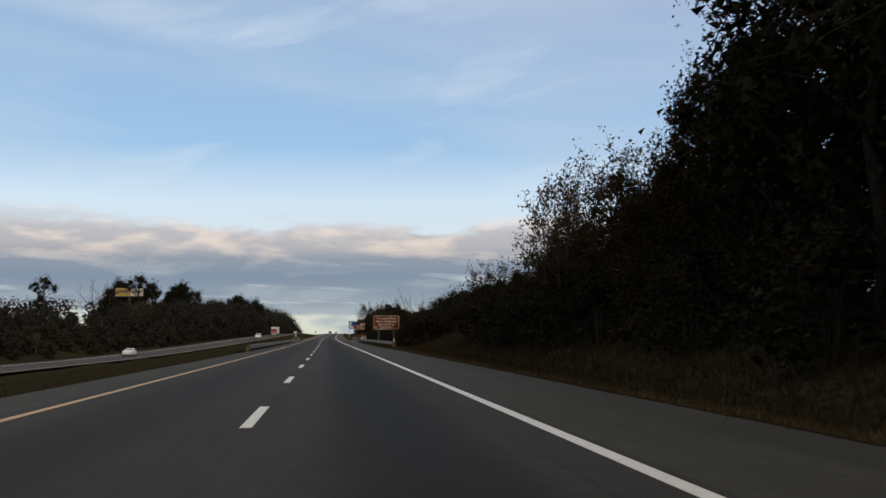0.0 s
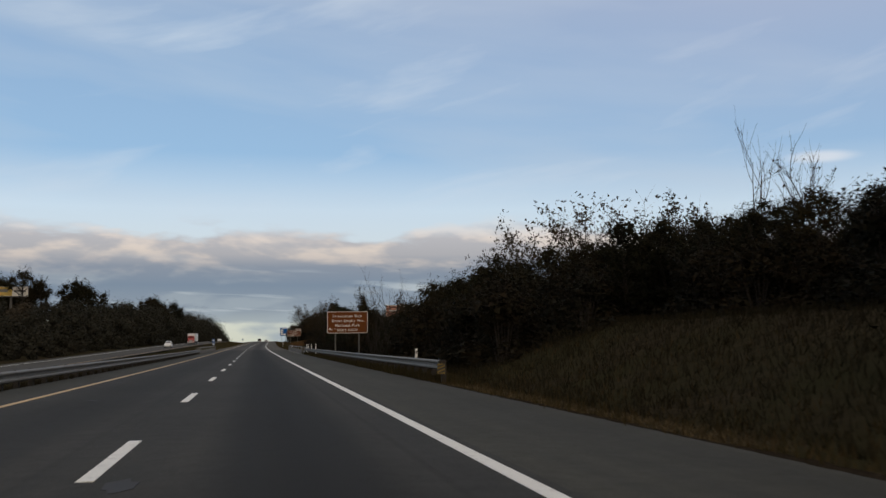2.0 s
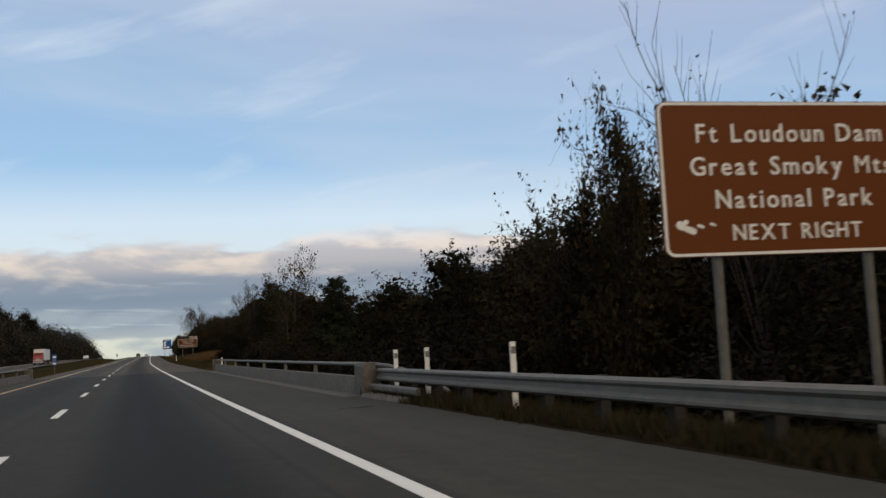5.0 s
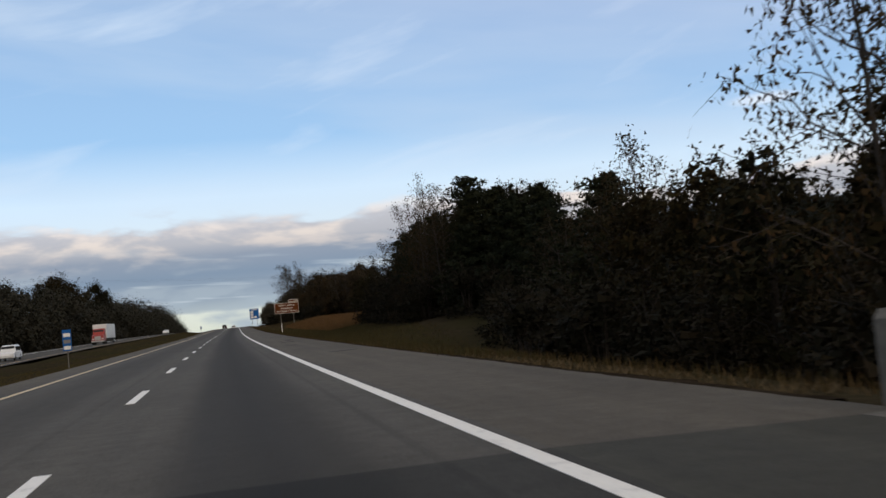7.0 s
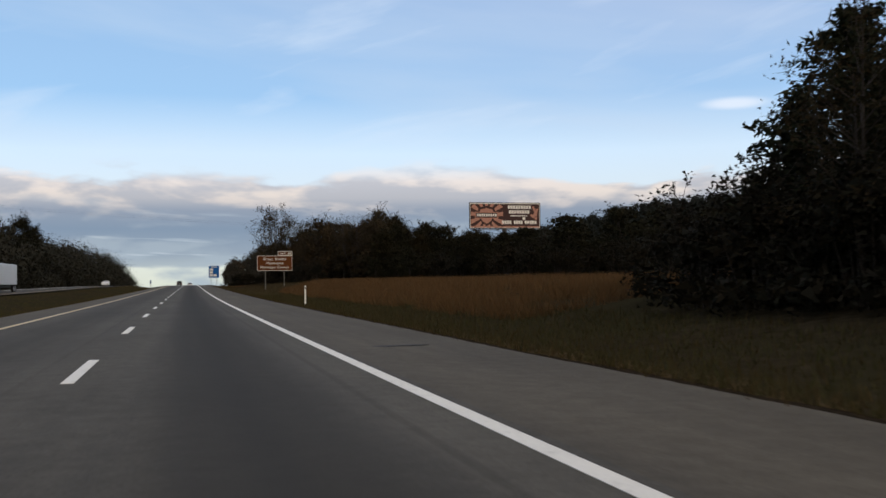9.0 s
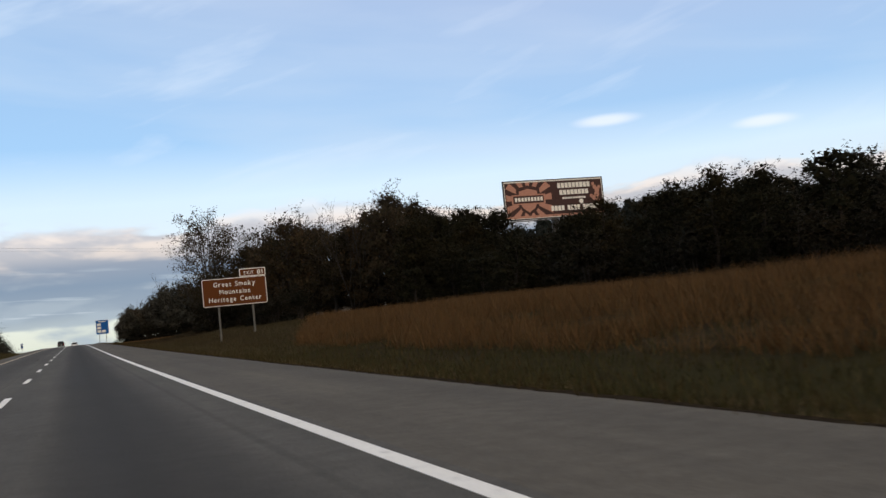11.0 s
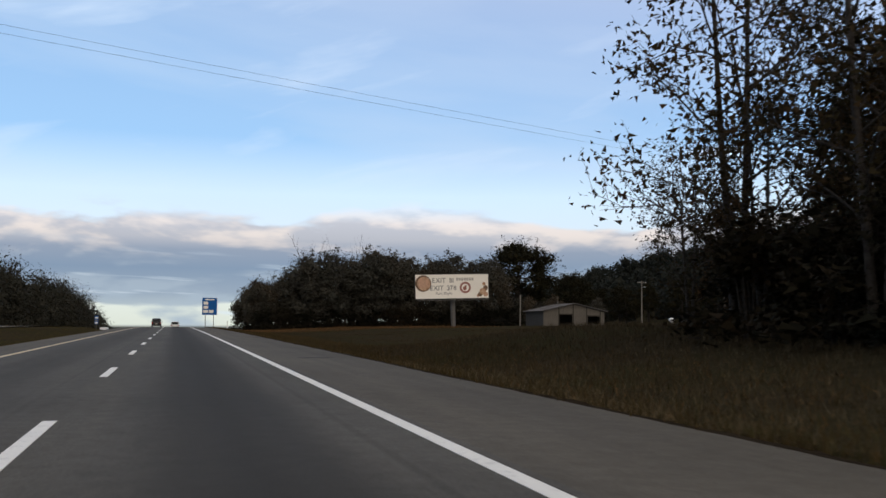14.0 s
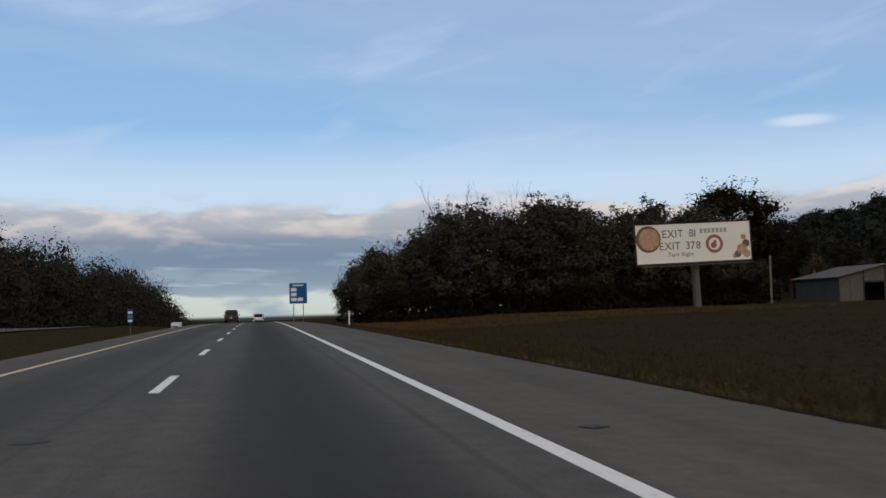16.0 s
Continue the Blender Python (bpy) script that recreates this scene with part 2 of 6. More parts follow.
M_GROUND = material("autumn_turf", (0.035, 0.028, 0.0175), 0.95, grain=3.0, vary=0.4, coarse=0.12, other=(0.032, 0.029, 0.015),
                    other_cut=(0.42, 0.6), bump=0.6, bump_scale=6, spec=0.0)
M_STEEL = material("galvanised_steel", (0.15, 0.142, 0.122), 0.62, 0.15, grain=5, vary=0.22, coarse=0.5, stain=(0.22, 0.19, 0.16), bump=0.05)
M_POST = material("weathered_post", (0.14, 0.13, 0.12), 0.7, 0.4, grain=12, vary=0.25, coarse=1.0, bump=0.1)
M_WOODPOST = material("treated_wood", (0.028, 0.023, 0.018), 0.85, grain=14, vary=0.35, coarse=1.0, bump=0.3)
M_CONCRETE = material("weathered_concrete", (0.125, 0.113, 0.095), 0.9, grain=7, vary=0.35, coarse=0.9, stain=(0.045, 0.04, 0.035), bump=0.25)
M_BROWN = material("brown_sign_sheet", (0.115, 0.036, 0.010), 0.45, grain=20, vary=0.06, coarse=0.8, bump=0.0, spec=0.08)
M_LIGHTBROWN = material("lighter_brown_sign_sheet", (0.150, 0.047, 0.013), 0.45, grain=20, vary=0.06, coarse=0.8, bump=0.0, spec=0.08)
M_BLUE = material("blue_sign_sheet", (0.015, 0.11, 0.36), 0.45, grain=20, vary=0.06, coarse=0.8, bump=0.0, spec=0.08)
M_SIGNWHITE = material("white_sign_sheet", (0.86, 0.85, 0.80), 0.4, grain=20, vary=0.04, coarse=0.9, bump=0.0, spec=0.08)
M_SIGNBACK = material("aluminium_back", (0.48, 0.48, 0.47), 0.5, 0.6, grain=10, vary=0.1, bump=0.03)
M_BLACK = material("black_paint", (0.025, 0.024, 0.024), 0.5, grain=10, vary=0.2, bump=0.02)
M_BARK = material("bark", (0.038, 0.032, 0.026), 0.95, grain=10, vary=0.4, coarse=1.5, bump=0.6, bump_scale=18, spec=0.1)
M_PALEBARK = material("pale_bark", (0.055, 0.048, 0.042), 0.9, grain=10, vary=0.4, coarse=1.5, bump=0.5, bump_scale=18, spec=0.1)
# darker than real foliage: the trees' backlit shade is in the leaf colour
M_LEAF = leaf_material("shade_dark_leaves", [(0.011, 0.011, 0.006), (0.017, 0.017, 0.009), (0.023, 0.019, 0.010), (0.014, 0.014, 0.008)])
# far woods: distance haze is mixed into these blue-grey leaf tones
M_WOODS = leaf_material("hazed_wood_leaves", [(0.022, 0.026, 0.023), (0.029, 0.031, 0.027), (0.034, 0.034, 0.029), (0.026, 0.029, 0.025)])
# paled leaf tones that carry the haze before distant trees
M_HAZED = leaf_material("hazed_leaves", [(0.044, 0.043, 0.036), (0.060, 0.056, 0.047), (0.070, 0.060, 0.047), (0.052, 0.051, 0.043)])
# russet autumn brown, also lightened to stand in for veiling glare
M_RUSSET = leaf_material("lifted_russet_leaves", [(0.033, 0.027, 0.019), (0.048, 0.037, 0.024), (0.068, 0.046, 0.027), (0.037, 0.034, 0.020)])
M_POLE = material("grey_pole_wood", (0.21, 0.19, 0.165), 0.9, grain=12, vary=0.25, coarse=1.0, bump=0.2)
M_AUTUMN = leaf_material("autumn_leaves", [(0.022, 0.020, 0.012), (0.034, 0.028, 0.015), (0.048, 0.032, 0.018), (0.027, 0.025, 0.014)])
# needles and scrub carry the same shade in their colour
M_NEEDLE = leaf_material("shade_dark_needles", [(0.010, 0.014, 0.008), (0.015, 0.019, 0.011), (0.022, 0.025, 0.014)])
M_SCRUB = leaf_material("shade_dark_scrub", [(0.011, 0.011, 0.008), (0.016, 0.015, 0.010), (0.021, 0.017, 0.012)])
M_STRAW = leaf_material("dry_grass", [(0.092, 0.050, 0.022), (0.120, 0.071, 0.034), (0.062, 0.042, 0.022), (0.112, 0.078, 0.041)], 0.9)
M_GRASS = leaf_material("verge_grass", [(0.034, 0.031, 0.014), (0.051, 0.039, 0.020), (0.027, 0.026, 0.012), (0.068, 0.049, 0.027)], 0.9)
M_GREEN = leaf_material("median_grass", [(0.051, 0.048, 0.019), (0.072, 0.059, 0.027), (0.038, 0.040, 0.015), (0.085, 0.062, 0.031)], 0.9)
M_EDGE = leaf_material("bleached_grass", [(0.093, 0.071, 0.043), (0.068, 0.053, 0.030), (0.118, 0.093, 0.059), (0.056, 0.046, 0.026)], 0.9)
M_DULL = leaf_material("dull_grass", [(0.048, 0.042, 0.025), (0.064, 0.051, 0.030), (0.036, 0.035, 0.020), (0.053, 0.044, 0.027)], 0.9)
M_MARKER = material("faded_marker_sheet", (0.21, 0.15, 0.05), 0.6, grain=14, vary=0.25, bump=0.05, spec=0.1)
M_SOIL = material("dark_soil", (0.030, 0.023, 0.016), 0.95, grain=12, vary=0.4, coarse=1.0, bump=0.5, bump_scale=20, spec=0.0)
M_BROWNGRASS = leaf_material("brown_grass_blades", [(0.070, 0.048, 0.027), (0.095, 0.064, 0.036), (0.052, 0.041, 0.024), (0.080, 0.061, 0.036)], 0.9)
M_FIELD = leaf_material("field_grass_blades", [(0.030, 0.027, 0.017), (0.039, 0.033, 0.020), (0.026, 0.025, 0.014), (0.035, 0.029, 0.018)], 0.9)
# darker grass copy for the bank: its shade is put into the colour
M_SHADEGRASS = leaf_material("shaded_bank_grass", [(0.018, 0.017, 0.010), (0.026, 0.022, 0.014), (0.015, 0.015, 0.009), (0.022, 0.018, 0.011)], 0.9)
M_TAR = material("tar", (0.022, 0.020, 0.018), 0.8, grain=20, vary=0.3, bump=0.2)
M_TIN = material("old_tin_roof", (0.10, 0.092, 0.086), 0.7, 0.3, grain=4, vary=0.25, coarse=0.5, stain=(0.20, 0.12, 0.08), bump=0.1)
M_BOARD = material("weathered_boards", (0.115, 0.103, 0.088), 0.9, grain=5, vary=0.3, coarse=0.8, stain=(0.14, 0.12, 0.10), bump=0.3)
M_DARK = material("interior_shade", (0.02, 0.019, 0.018), 0.95, bump=0.0)
M_GLASS = material("tinted_glass", (0.02, 0.022, 0.025), 0.12, 0.0, vary=0.05, bump=0.0)
M_RUBBER = material("tyre_rubber", (0.02, 0.02, 0.02), 0.85, bump=0.1)
M_RIM = material("alloy_rim", (0.45, 0.45, 0.46), 0.35, 0.9, vary=0.1, bump=0.0)
M_TAIL = material("red_lens", (0.30, 0.012, 0.01), 0.25, vary=0.05, bump=0.0)
M_LAMP = material("headlamp_lens", (0.75, 0.76, 0.78), 0.15, vary=0.05, bump=0.0)
M_CARWHITE = material("white_car_paint", (0.72, 0.73, 0.74), 0.3, vary=0.04, coarse=0.4, bump=0.0)
M_CARBLACK = material("black_car_paint", (0.018, 0.018, 0.020), 0.28, vary=0.1, bump=0.0)
M_CARRED = material("red_car_paint", (0.32, 0.03, 0.025), 0.35, vary=0.08, bump=0.0)
M_CREAM = material("cream_vinyl", (0.88, 0.84, 0.77), 0.5, grain=10, vary=0.05, bump=0.0, spec=0.08)
M_GREYVINYL = material("grey_vinyl", (0.22, 0.21, 0.20), 0.5, grain=10, vary=0.1, bump=0.0, spec=0.08)
M_MAROON = material("maroon_vinyl", (0.075, 0.040, 0.036), 0.5, grain=6, vary=0.25, bump=0.0, spec=0.08)
M_FOOD = material("food_picture_vinyl", (0.42, 0.24, 0.15), 0.5, grain=14, vary=0.5, coarse=3.0, other=(0.62, 0.48, 0.34), bump=0.0, spec=0.08)
M_YBOARD = material("yellow_vinyl", (0.66, 0.46, 0.13), 0.5, grain=10, vary=0.1, bump=0.0, spec=0.08)
M_SALMON = material("salmon_vinyl", (0.52, 0.26, 0.19), 0.5, grain=10, vary=0.18, bump=0.0, spec=0.08)
M_ROSE = material("dusky_red_vinyl", (0.33, 0.15, 0.12), 0.5, grain=10, vary=0.12, bump=0.0, spec=0.08)
M_PEACH = material("peach_vinyl", (0.58, 0.36, 0.25), 0.5, grain=14, vary=0.3, coarse=3.0, bump=0.0, spec=0.08)
M_PLATE = material("brown_rim_vinyl", (0.20, 0.13, 0.09), 0.5, grain=14, vary=0.4, coarse=3.0, bump=0.0, spec=0.08)
M_PALEGREY = material("pale_grey_vinyl", (0.42, 0.40, 0.37), 0.5, grain=10, vary=0.1, bump=0.0, spec=0.08)
# barn boards again, with the side wall's shadow put into the colour
M_SHADEBOARD = material("shaded_barn_boards", (0.060, 0.054, 0.047), 0.9, grain=5, vary=0.3, coarse=0.8, bump=0.3)
M_CABLE = material("dark_cable", (0.05, 0.05, 0.055), 0.6, bump=0.0)


# ---- the road's line: metres along it and across it ----
KNOT = 60.0
HEADING = [0.0019, 0.0, -0.00229, -0.0046, -0.00499, -0.00174, 0.00457, 0.01043, 0.01333, 0.01357, 0.0125, 0.01153, 0.01084,
           0.01034, 0.00999, 0.00973, 0.00955, 0.00941, 0.00931, 0.00924, 0.00919, 0.00914, 0.0091]
HEIGHT = [0.21, 0.0, -0.24, -0.47, -0.62, -0.66, -0.65, -0.57, -0.33, 0.0, 0.28, 0.46, 0.25, -0.7, -2.4, -4.6, -7.0, -9.5, -12.0,
          -14.0, -16.0, -17.5, -18.5]
_s = np.arange(-60.0, 1261.0, 5.0)
_k = np.arange(len(HEADING)) * KNOT - 60.0
_psi = np.interp(_s, _k, HEADING)
_z = np.interp(_s, _k, HEIGHT)
for _ in range(3):
    _z = np.convolve(np.pad(_z, 2, mode="edge"), np.ones(5) / 5, mode="valid")


def _sum(v):
    c = np.concatenate([[0], np.cumsum((v[1:] + v[:-1]) * 2.5)])
    return c - c[12]


_x, _y = _sum(np.sin(_psi)), _sum(np.cos(_psi))


def road_points(s, o, z=0.0):
    """World places of points s metres along the road, o across it (right is plus) and z above it; arrays or numbers."""
    s, o, z = np.broadcast_arrays(np.asarray(s, float), np.asarray(o, float), np.asarray(z, float))
    p = np.interp(s, _s, _psi)
    over = s - np.clip(s, _s[0], _s[-1])
    x = np.interp(s, _s, _x) + o * np.cos(p) + over * np.sin(p)
    y = np.interp(s, _s, _y) - o * np.sin(p) + over * np.cos(p)
    return np.stack([x, y, z + np.interp(s, _s, _z)], -1)


def heading(s):
    return -math.degrees(float(np.interp(s, _s, _psi)))


def place(s, o, z=0.0, turn=0.0, scale=1.0):
    """A pose on the road's line: x to the right, y ahead; turn in degrees to the left."""
    p = road_points(s, o, z)
    sc = scale if isinstance(scale, (tuple, list)) else (scale,) * 3
    return pose(*p.tolist(), 0, 0, heading(s) + turn) @ Matrix.Diagonal((*sc, 1))


def smooth(a, b, v):
    t = np.clip((np.asarray(v, float) - a) / (b - a), 0, 1)
    return t * t * (3 - 2 * t)


def far_shift(s):
    """How much farther off the other carriageway lies before the two roads draw together."""
    return 17.0 * (1 - smooth(90, 400, s))


def opposite(s):
    """Height of the other carriageway against this one."""
    return 0.1 - 2.8 * (1 - smooth(150, 400, s))


def ground_height(s, o):
    """Height of the land against the road at the same s."""
    s, o = np.broadcast_arrays(np.asarray(s, float), np.asarray(o, float))
    # right side
    gully = smooth(105, 150, s) * (1 - smooth(250, 285, s))
    open_land = smooth(492, 515, s)
    bank = (1 - gully) * (1 - open_land)
    early = 1 - smooth(100, 135, s)
    r = -0.13 - 0.15 * smooth(5.2, 7, o)
    r = r + bank * (early * 2.3 * smooth(6.6, 15, o) + (1 - early) * 1.1 * smooth(7.5, 17, o))
    r = r - gully * (2.6 * smooth(6.6, 13, o) - 1.8 * smooth(16, 40, o))
    r = r + open_land * (0.016 * np.clip(o - 12, 0, 110) - 0.35 * smooth(6, 10, o) * (1 - smooth(14, 30, o)))
    r = r + 2.5 * smooth(25, 70, o) * (1 - open_land) + 3.0 * smooth(70, 300, o)
    dx, dy = (s - 900) / 210, (o - 355) / 172
    r = r + 46 * np.exp(-(dx * dx + dy * dy)) * smooth(90, 200, o)
    # left side: median, other carriageway, hillside
    a = -o
    zo, sh = opposite(s), far_shift(s)
    f = a - sh
    l = -0.18 - 0.55 * smooth(6.9, 12, a) * (1 - smooth(13, 19, f)) + (zo + 0.08) * smooth(11, 18.5 + sh, a)
    l = l - 0.6 * smooth(31, 34, f) + (2.2 + 4.0 * (1 - smooth(200, 350, s))) * smooth(35, 75, f) + 6 * smooth(75, 300, f)
    roll = 0.12 * np.sin(s * 0.21 + o * 0.3) * np.sin(o * 0.37 + 1.0) * smooth(8, 20, np.abs(o))
    on_far = smooth(18, 19, f) * (1 - smooth(31, 32, f))
    return np.where(o > 0, r, l) + roll * (1 - on_far)


# ---- building blocks ----
def mesh_from(name, verts, faces, uvs=None, shade=False):
    """A mesh from arrays: verts (n, 3); faces a list of index lists or one (m, k) array."""
    me = bpy.data.meshes.new(name)
    verts = np.asarray(verts, np.float32)
    if isinstance(faces, np.ndarray):
        k = faces.shape[1]
        me.vertices.add(len(verts))
        me.vertices.foreach_set("co", verts.ravel())
        me.loops.add(faces.size)
        me.loops.foreach_set("vertex_index", faces.ravel().astype(np.int32))
        me.polygons.add(len(faces))
        me.polygons.foreach_set("loop_start", np.arange(0, faces.size, k, dtype=np.int32))
        me.polygons.foreach_set("loop_total", np.full(len(faces), k, np.int32))
        me.update(calc_edges=True)
    else:
        me.from_pydata(verts.tolist(), [], faces)
    if uvs is not None:
        layer = me.uv_layers.new(name="UVMap")
        idx = np.zeros(len(me.loops), np.int32)
        me.loops.foreach_get("vertex_index", idx)
        layer.data.foreach_set("uv", np.asarray(uvs, np.float32)[idx].ravel())
    if shade:
        me.polygons.foreach_set("use_smooth", np.ones(len(me.polygons), bool))
    me.validate()
    return me


def put(name, me, mat, parent=None, m=None, label=""):
    ob = new(name, me)
    if mat is not None and not me.materials:
        me.materials.append(mat)
    if parent is not None:
        ob.parent = parent
    if m is not None:
        ob.matrix_basis = m
    if label:
        ob["label"] = label
    return ob


def part(name, bm, mat, parent, label=""):
    me = bpy.data.meshes.new(name)
    bm.to_mesh(me)
    bm.free()
    return put(name, me, mat, parent, None, label)


def empty(name, m, label="", category="", group=""):
    ob = new(name)
    ob.empty_display_size = 0.2
    ob.matrix_basis = m
    return tagged(ob, label, category, group)


def box(bm, x0, x1, y0, y1, z0, z1, bevel=0.0, m=None):
    """Adds a box, its edges rounded by bevel."""
    r = bmesh.ops.create_cube(bm, size=1.0)
    vs = r["verts"]
    for v in vs:
        v.co = Vector(((x0 + x1) / 2 + v.co.x * (x1 - x0), (y0 + y1) / 2 + v.co.y * (y1 - y0), (z0 + z1) / 2 + v.co.z * (z1 - z0)))
    if bevel:
        es = list({e for v in vs for e in v.link_edges})
        vs = bmesh.ops.bevel(bm, geom=es, offset=bevel, segments=2, affect="EDGES", profile=0.5)["verts"]
    if m is not None:
        bmesh.ops.transform(bm, matrix=m, verts=list({v for v in vs}))
    return bm


def boxed(*args, **kw):
    return box(bmesh.new(), *args, **kw)


def plate(w, h, r, thick, y=0.0, seg=5):
    """An upright plate of w by h with rounded corners, its face at y (towards -y), standing on z = 0, centred on x = 0."""
    pts = []
    for cx, cz, a0 in ((w / 2 - r, r, -90), (w / 2 - r, h - r, 0), (-w / 2 + r, h - r, 90), (-w / 2 + r, r, 180)):
        for i in range(seg + 1):
            a = radians(a0 + 90 * i / seg)
            pts.append((cx + r * math.cos(a), cz + r * math.sin(a)))
    bm = bmesh.new()
    f = bm.faces.new([bm.verts.new((x, y, z)) for x, z in pts])
    e = bmesh.ops.extrude_face_region(bm, geom=[f])
    bmesh.ops.translate(bm, vec=(0, thick, 0), verts=[g for g in e["geom"] if isinstance(g, bmesh.types.BMVert)])
    bmesh.ops.recalc_face_normals(bm, faces=bm.faces)
    return bm


def rim_plate(w, h, r, band, inset, thick, y, seg=5):
    """The border line of a sign: a rounded ring of width band, inset from the plate's edge."""
    def ring(d):
        pts, rr = [], max(0.01, r - d)
        ww, hh = w - 2 * d, h - 2 * d
        for cx, cz, a0 in ((ww / 2 - rr, rr, -90), (ww / 2 - rr, hh - rr, 0), (-ww / 2 + rr, hh - rr, 90), (-ww / 2 + rr, rr, 180)):
            for i in range(seg + 1):
                a = radians(a0 + 90 * i / seg)
                pts.append((cx + rr * math.cos(a), d + cz + rr * math.sin(a)))
        return pts
    bm = bmesh.new()
    outer = [bm.verts.new((x, y, z)) for x, z in ring(inset)]
    inner = [bm.verts.new((x, y, z)) for x, z in ring(inset + band)]
    n = len(outer)
    fs = [bm.faces.new((outer[i], outer[(i + 1) % n], inner[(i + 1) % n], inner[i])) for i in range(n)]
    e = bmesh.ops.extrude_face_region(bm, geom=fs)
    bmesh.ops.translate(bm, vec=(0, thick, 0), verts=[g for g in e["geom"] if isinstance(g, bmesh.types.BMVert)])
    bmesh.ops.recalc_face_normals(bm, faces=bm.faces)
    return bm


def rod(bm, a, b, r0, r1=None, n=10):
    """Adds a round rod from a to b."""
    a, b = Vector(a), Vector(b)
    d = b - a
    m = Matrix.Translation((a + b) / 2) @ d.to_track_quat("Z", "Y").to_matrix().to_4x4()
    bmesh.ops.create_cone(bm, cap_ends=True, segments=n, radius1=r0, radius2=r0 if r1 is None else r1, depth=d.length, matrix=m)
    return bm


LETTERS = {}


def lettering(text, size, x, y, z, parent, mat, name="letter", narrow=0.94, track=0.17, space=0.62):
    """A line of writing centred on x, its baseline at z, on an upright face towards -y; each letter a part."""
    row, width = [], 0.0
    for ch in text:
        if ch == " ":
            width += size * (space - track)
            continue
        key = (ch, size)
        if key not in LETTERS:
            cu = bpy.data.curves.new(name, "FONT")
            cu.body, cu.size, cu.extrude, cu.resolution_u, cu.offset = ch, size, 0.006, 3, size * (0.0 if ch in "MW" else 0.012)
            tmp = new("tmp", cu)
            me = bpy.data.meshes.new_from_object(tmp.evaluated_get(bpy.context.evaluated_depsgraph_get()))
            bpy.data.objects.remove(tmp)
            bpy.data.curves.remove(cu)
            me.materials.clear()
            me.name = name
            xs = [v.co.x for v in me.vertices]
            LETTERS[key] = (me, min(xs), max(xs))
        me, a, b = LETTERS[key]
        row.append((me, width - a))
        width += b - a + size * track
    width -= size * track
    for me, at in row:
        put(name, me, mat, parent, pose(x + (at - width / 2) * narrow, y, z, 90, 0, 0) @ Matrix.Diagonal((narrow, 1, 1, 1)))


def strip_mesh(name, s0, s1, o0, o1, z, step=5.0, across=1, z_fn=None, o_fn=None):
    """A sheet along the road between two lines, with metres across and along it as UV."""
    n = max(2, int((s1 - s0) / step) + 1)
    s = np.linspace(s0, s1, n)
    o = np.linspace(o0, o1, across + 1)
    S, O = np.meshgrid(s, o, indexing="ij")
    Z = np.full_like(S, z) if z_fn is None else z + z_fn(S, O)
    v = road_points(S, O if o_fn is None else O + o_fn(S), Z).reshape(-1, 3)
    k = across + 1
    i = np.arange((n - 1) * across)
    a = (i // across) * k + i % across
    f = np.stack([a, a + 1, a + k + 1, a + k], 1)
    return mesh_from(name, v, f, np.stack([O.ravel(), S.ravel()], 1))


def sweep_mesh(name, profile, s0, s1, o, step=1.9, closed=True, cap=True, z_fn=None, o_fn=None):
    """A profile of (across, up) points run along the road."""
    n = max(2, int(round((s1 - s0) / step)) + 1)
    s = np.linspace(s0, s1, n)
    k = len(profile)
    pr = np.array(profile)
    S = np.repeat(s, k)
    O = np.tile(pr[:, 0], n) + o
    Z = np.tile(pr[:, 1], n)
    if z_fn is not None:
        Z = Z + np.repeat(z_fn(s), k)
    if o_fn is not None:
        O = O + np.repeat(o_fn(s), k)
    v = road_points(S, O, Z)
    faces = []
    for i in range(n - 1):
        for j in range(k if closed else k - 1):
            a, b = i * k + j, i * k + (j + 1) % k
            faces.append([a, b, b + k, a + k])
    if cap and closed:
        faces.append(list(range(k))[::-1])
        faces.append([(n - 1) * k + j for j in range(k)])
    return mesh_from(name, v, faces)


# ---- ground, roads, markings ----
def build_ground():
    s = np.concatenate([np.arange(-500, -60, 40.0), np.arange(-60, 700, 4.0), np.arange(700, 1300, 20.0), np.arange(1300, 3600, 150.0)])
    right = [0.0, 3.0, 4.9, 5.15, 5.6, 6.2, 7.0, 8.0, 9.2, 10.5, 12, 13.5, 15, 17, 19, 22, 26, 31, 38, 46, 56, 68, 82, 100, 120, 145, 170, 200, 235,
             270, 310, 360, 420, 500, 620, 800, 1100, 1600]
    left = [3.0, 6.6, 6.95, 7.5, 8.5, 10, 12, 14, 16, 17.5, 18.6, 19.5, 21, 23, 25, 27, 29, 30.5, 31.5, 32.5, 34, 36, 38, 40, 42, 44, 46, 48, 50, 52, 55, 58, 62, 66, 72, 85, 100, 125,
            160, 200, 260, 340, 450, 620, 850, 1200, 1700]
    o = np.array([-v for v in left[::-1]] + right)
    S, O = np.meshgrid(s, o, indexing="ij")
    Z = ground_height(S, O)
    under = (O > -6.8) & (O < 5.0)
    Z = np.where(under, -0.6, Z)
    F = O + far_shift(S)
    Z = np.where((F < -18.8) & (F > -31.2), Z - 0.25, Z)
    v = road_points(S, O, Z).reshape(-1, 3)
    n, k = len(s), len(o)
    i = np.arange((n - 1) * (k - 1))
    a = (i // (k - 1)) * k + i % (k - 1)
    f = np.stack([a, a + 1, a + k + 1, a + k], 1)
    ob = put("ground", mesh_from("ground", v, f, shade=True), M_GROUND)
    tagged(ob, "autumn turf of brown and dull green grass", "ground", kind="structure")


build_ground()
ROAD_END = 1240.0
CHANGE = 229.0      # from here on brighter exposure is put into the asphalt's colour
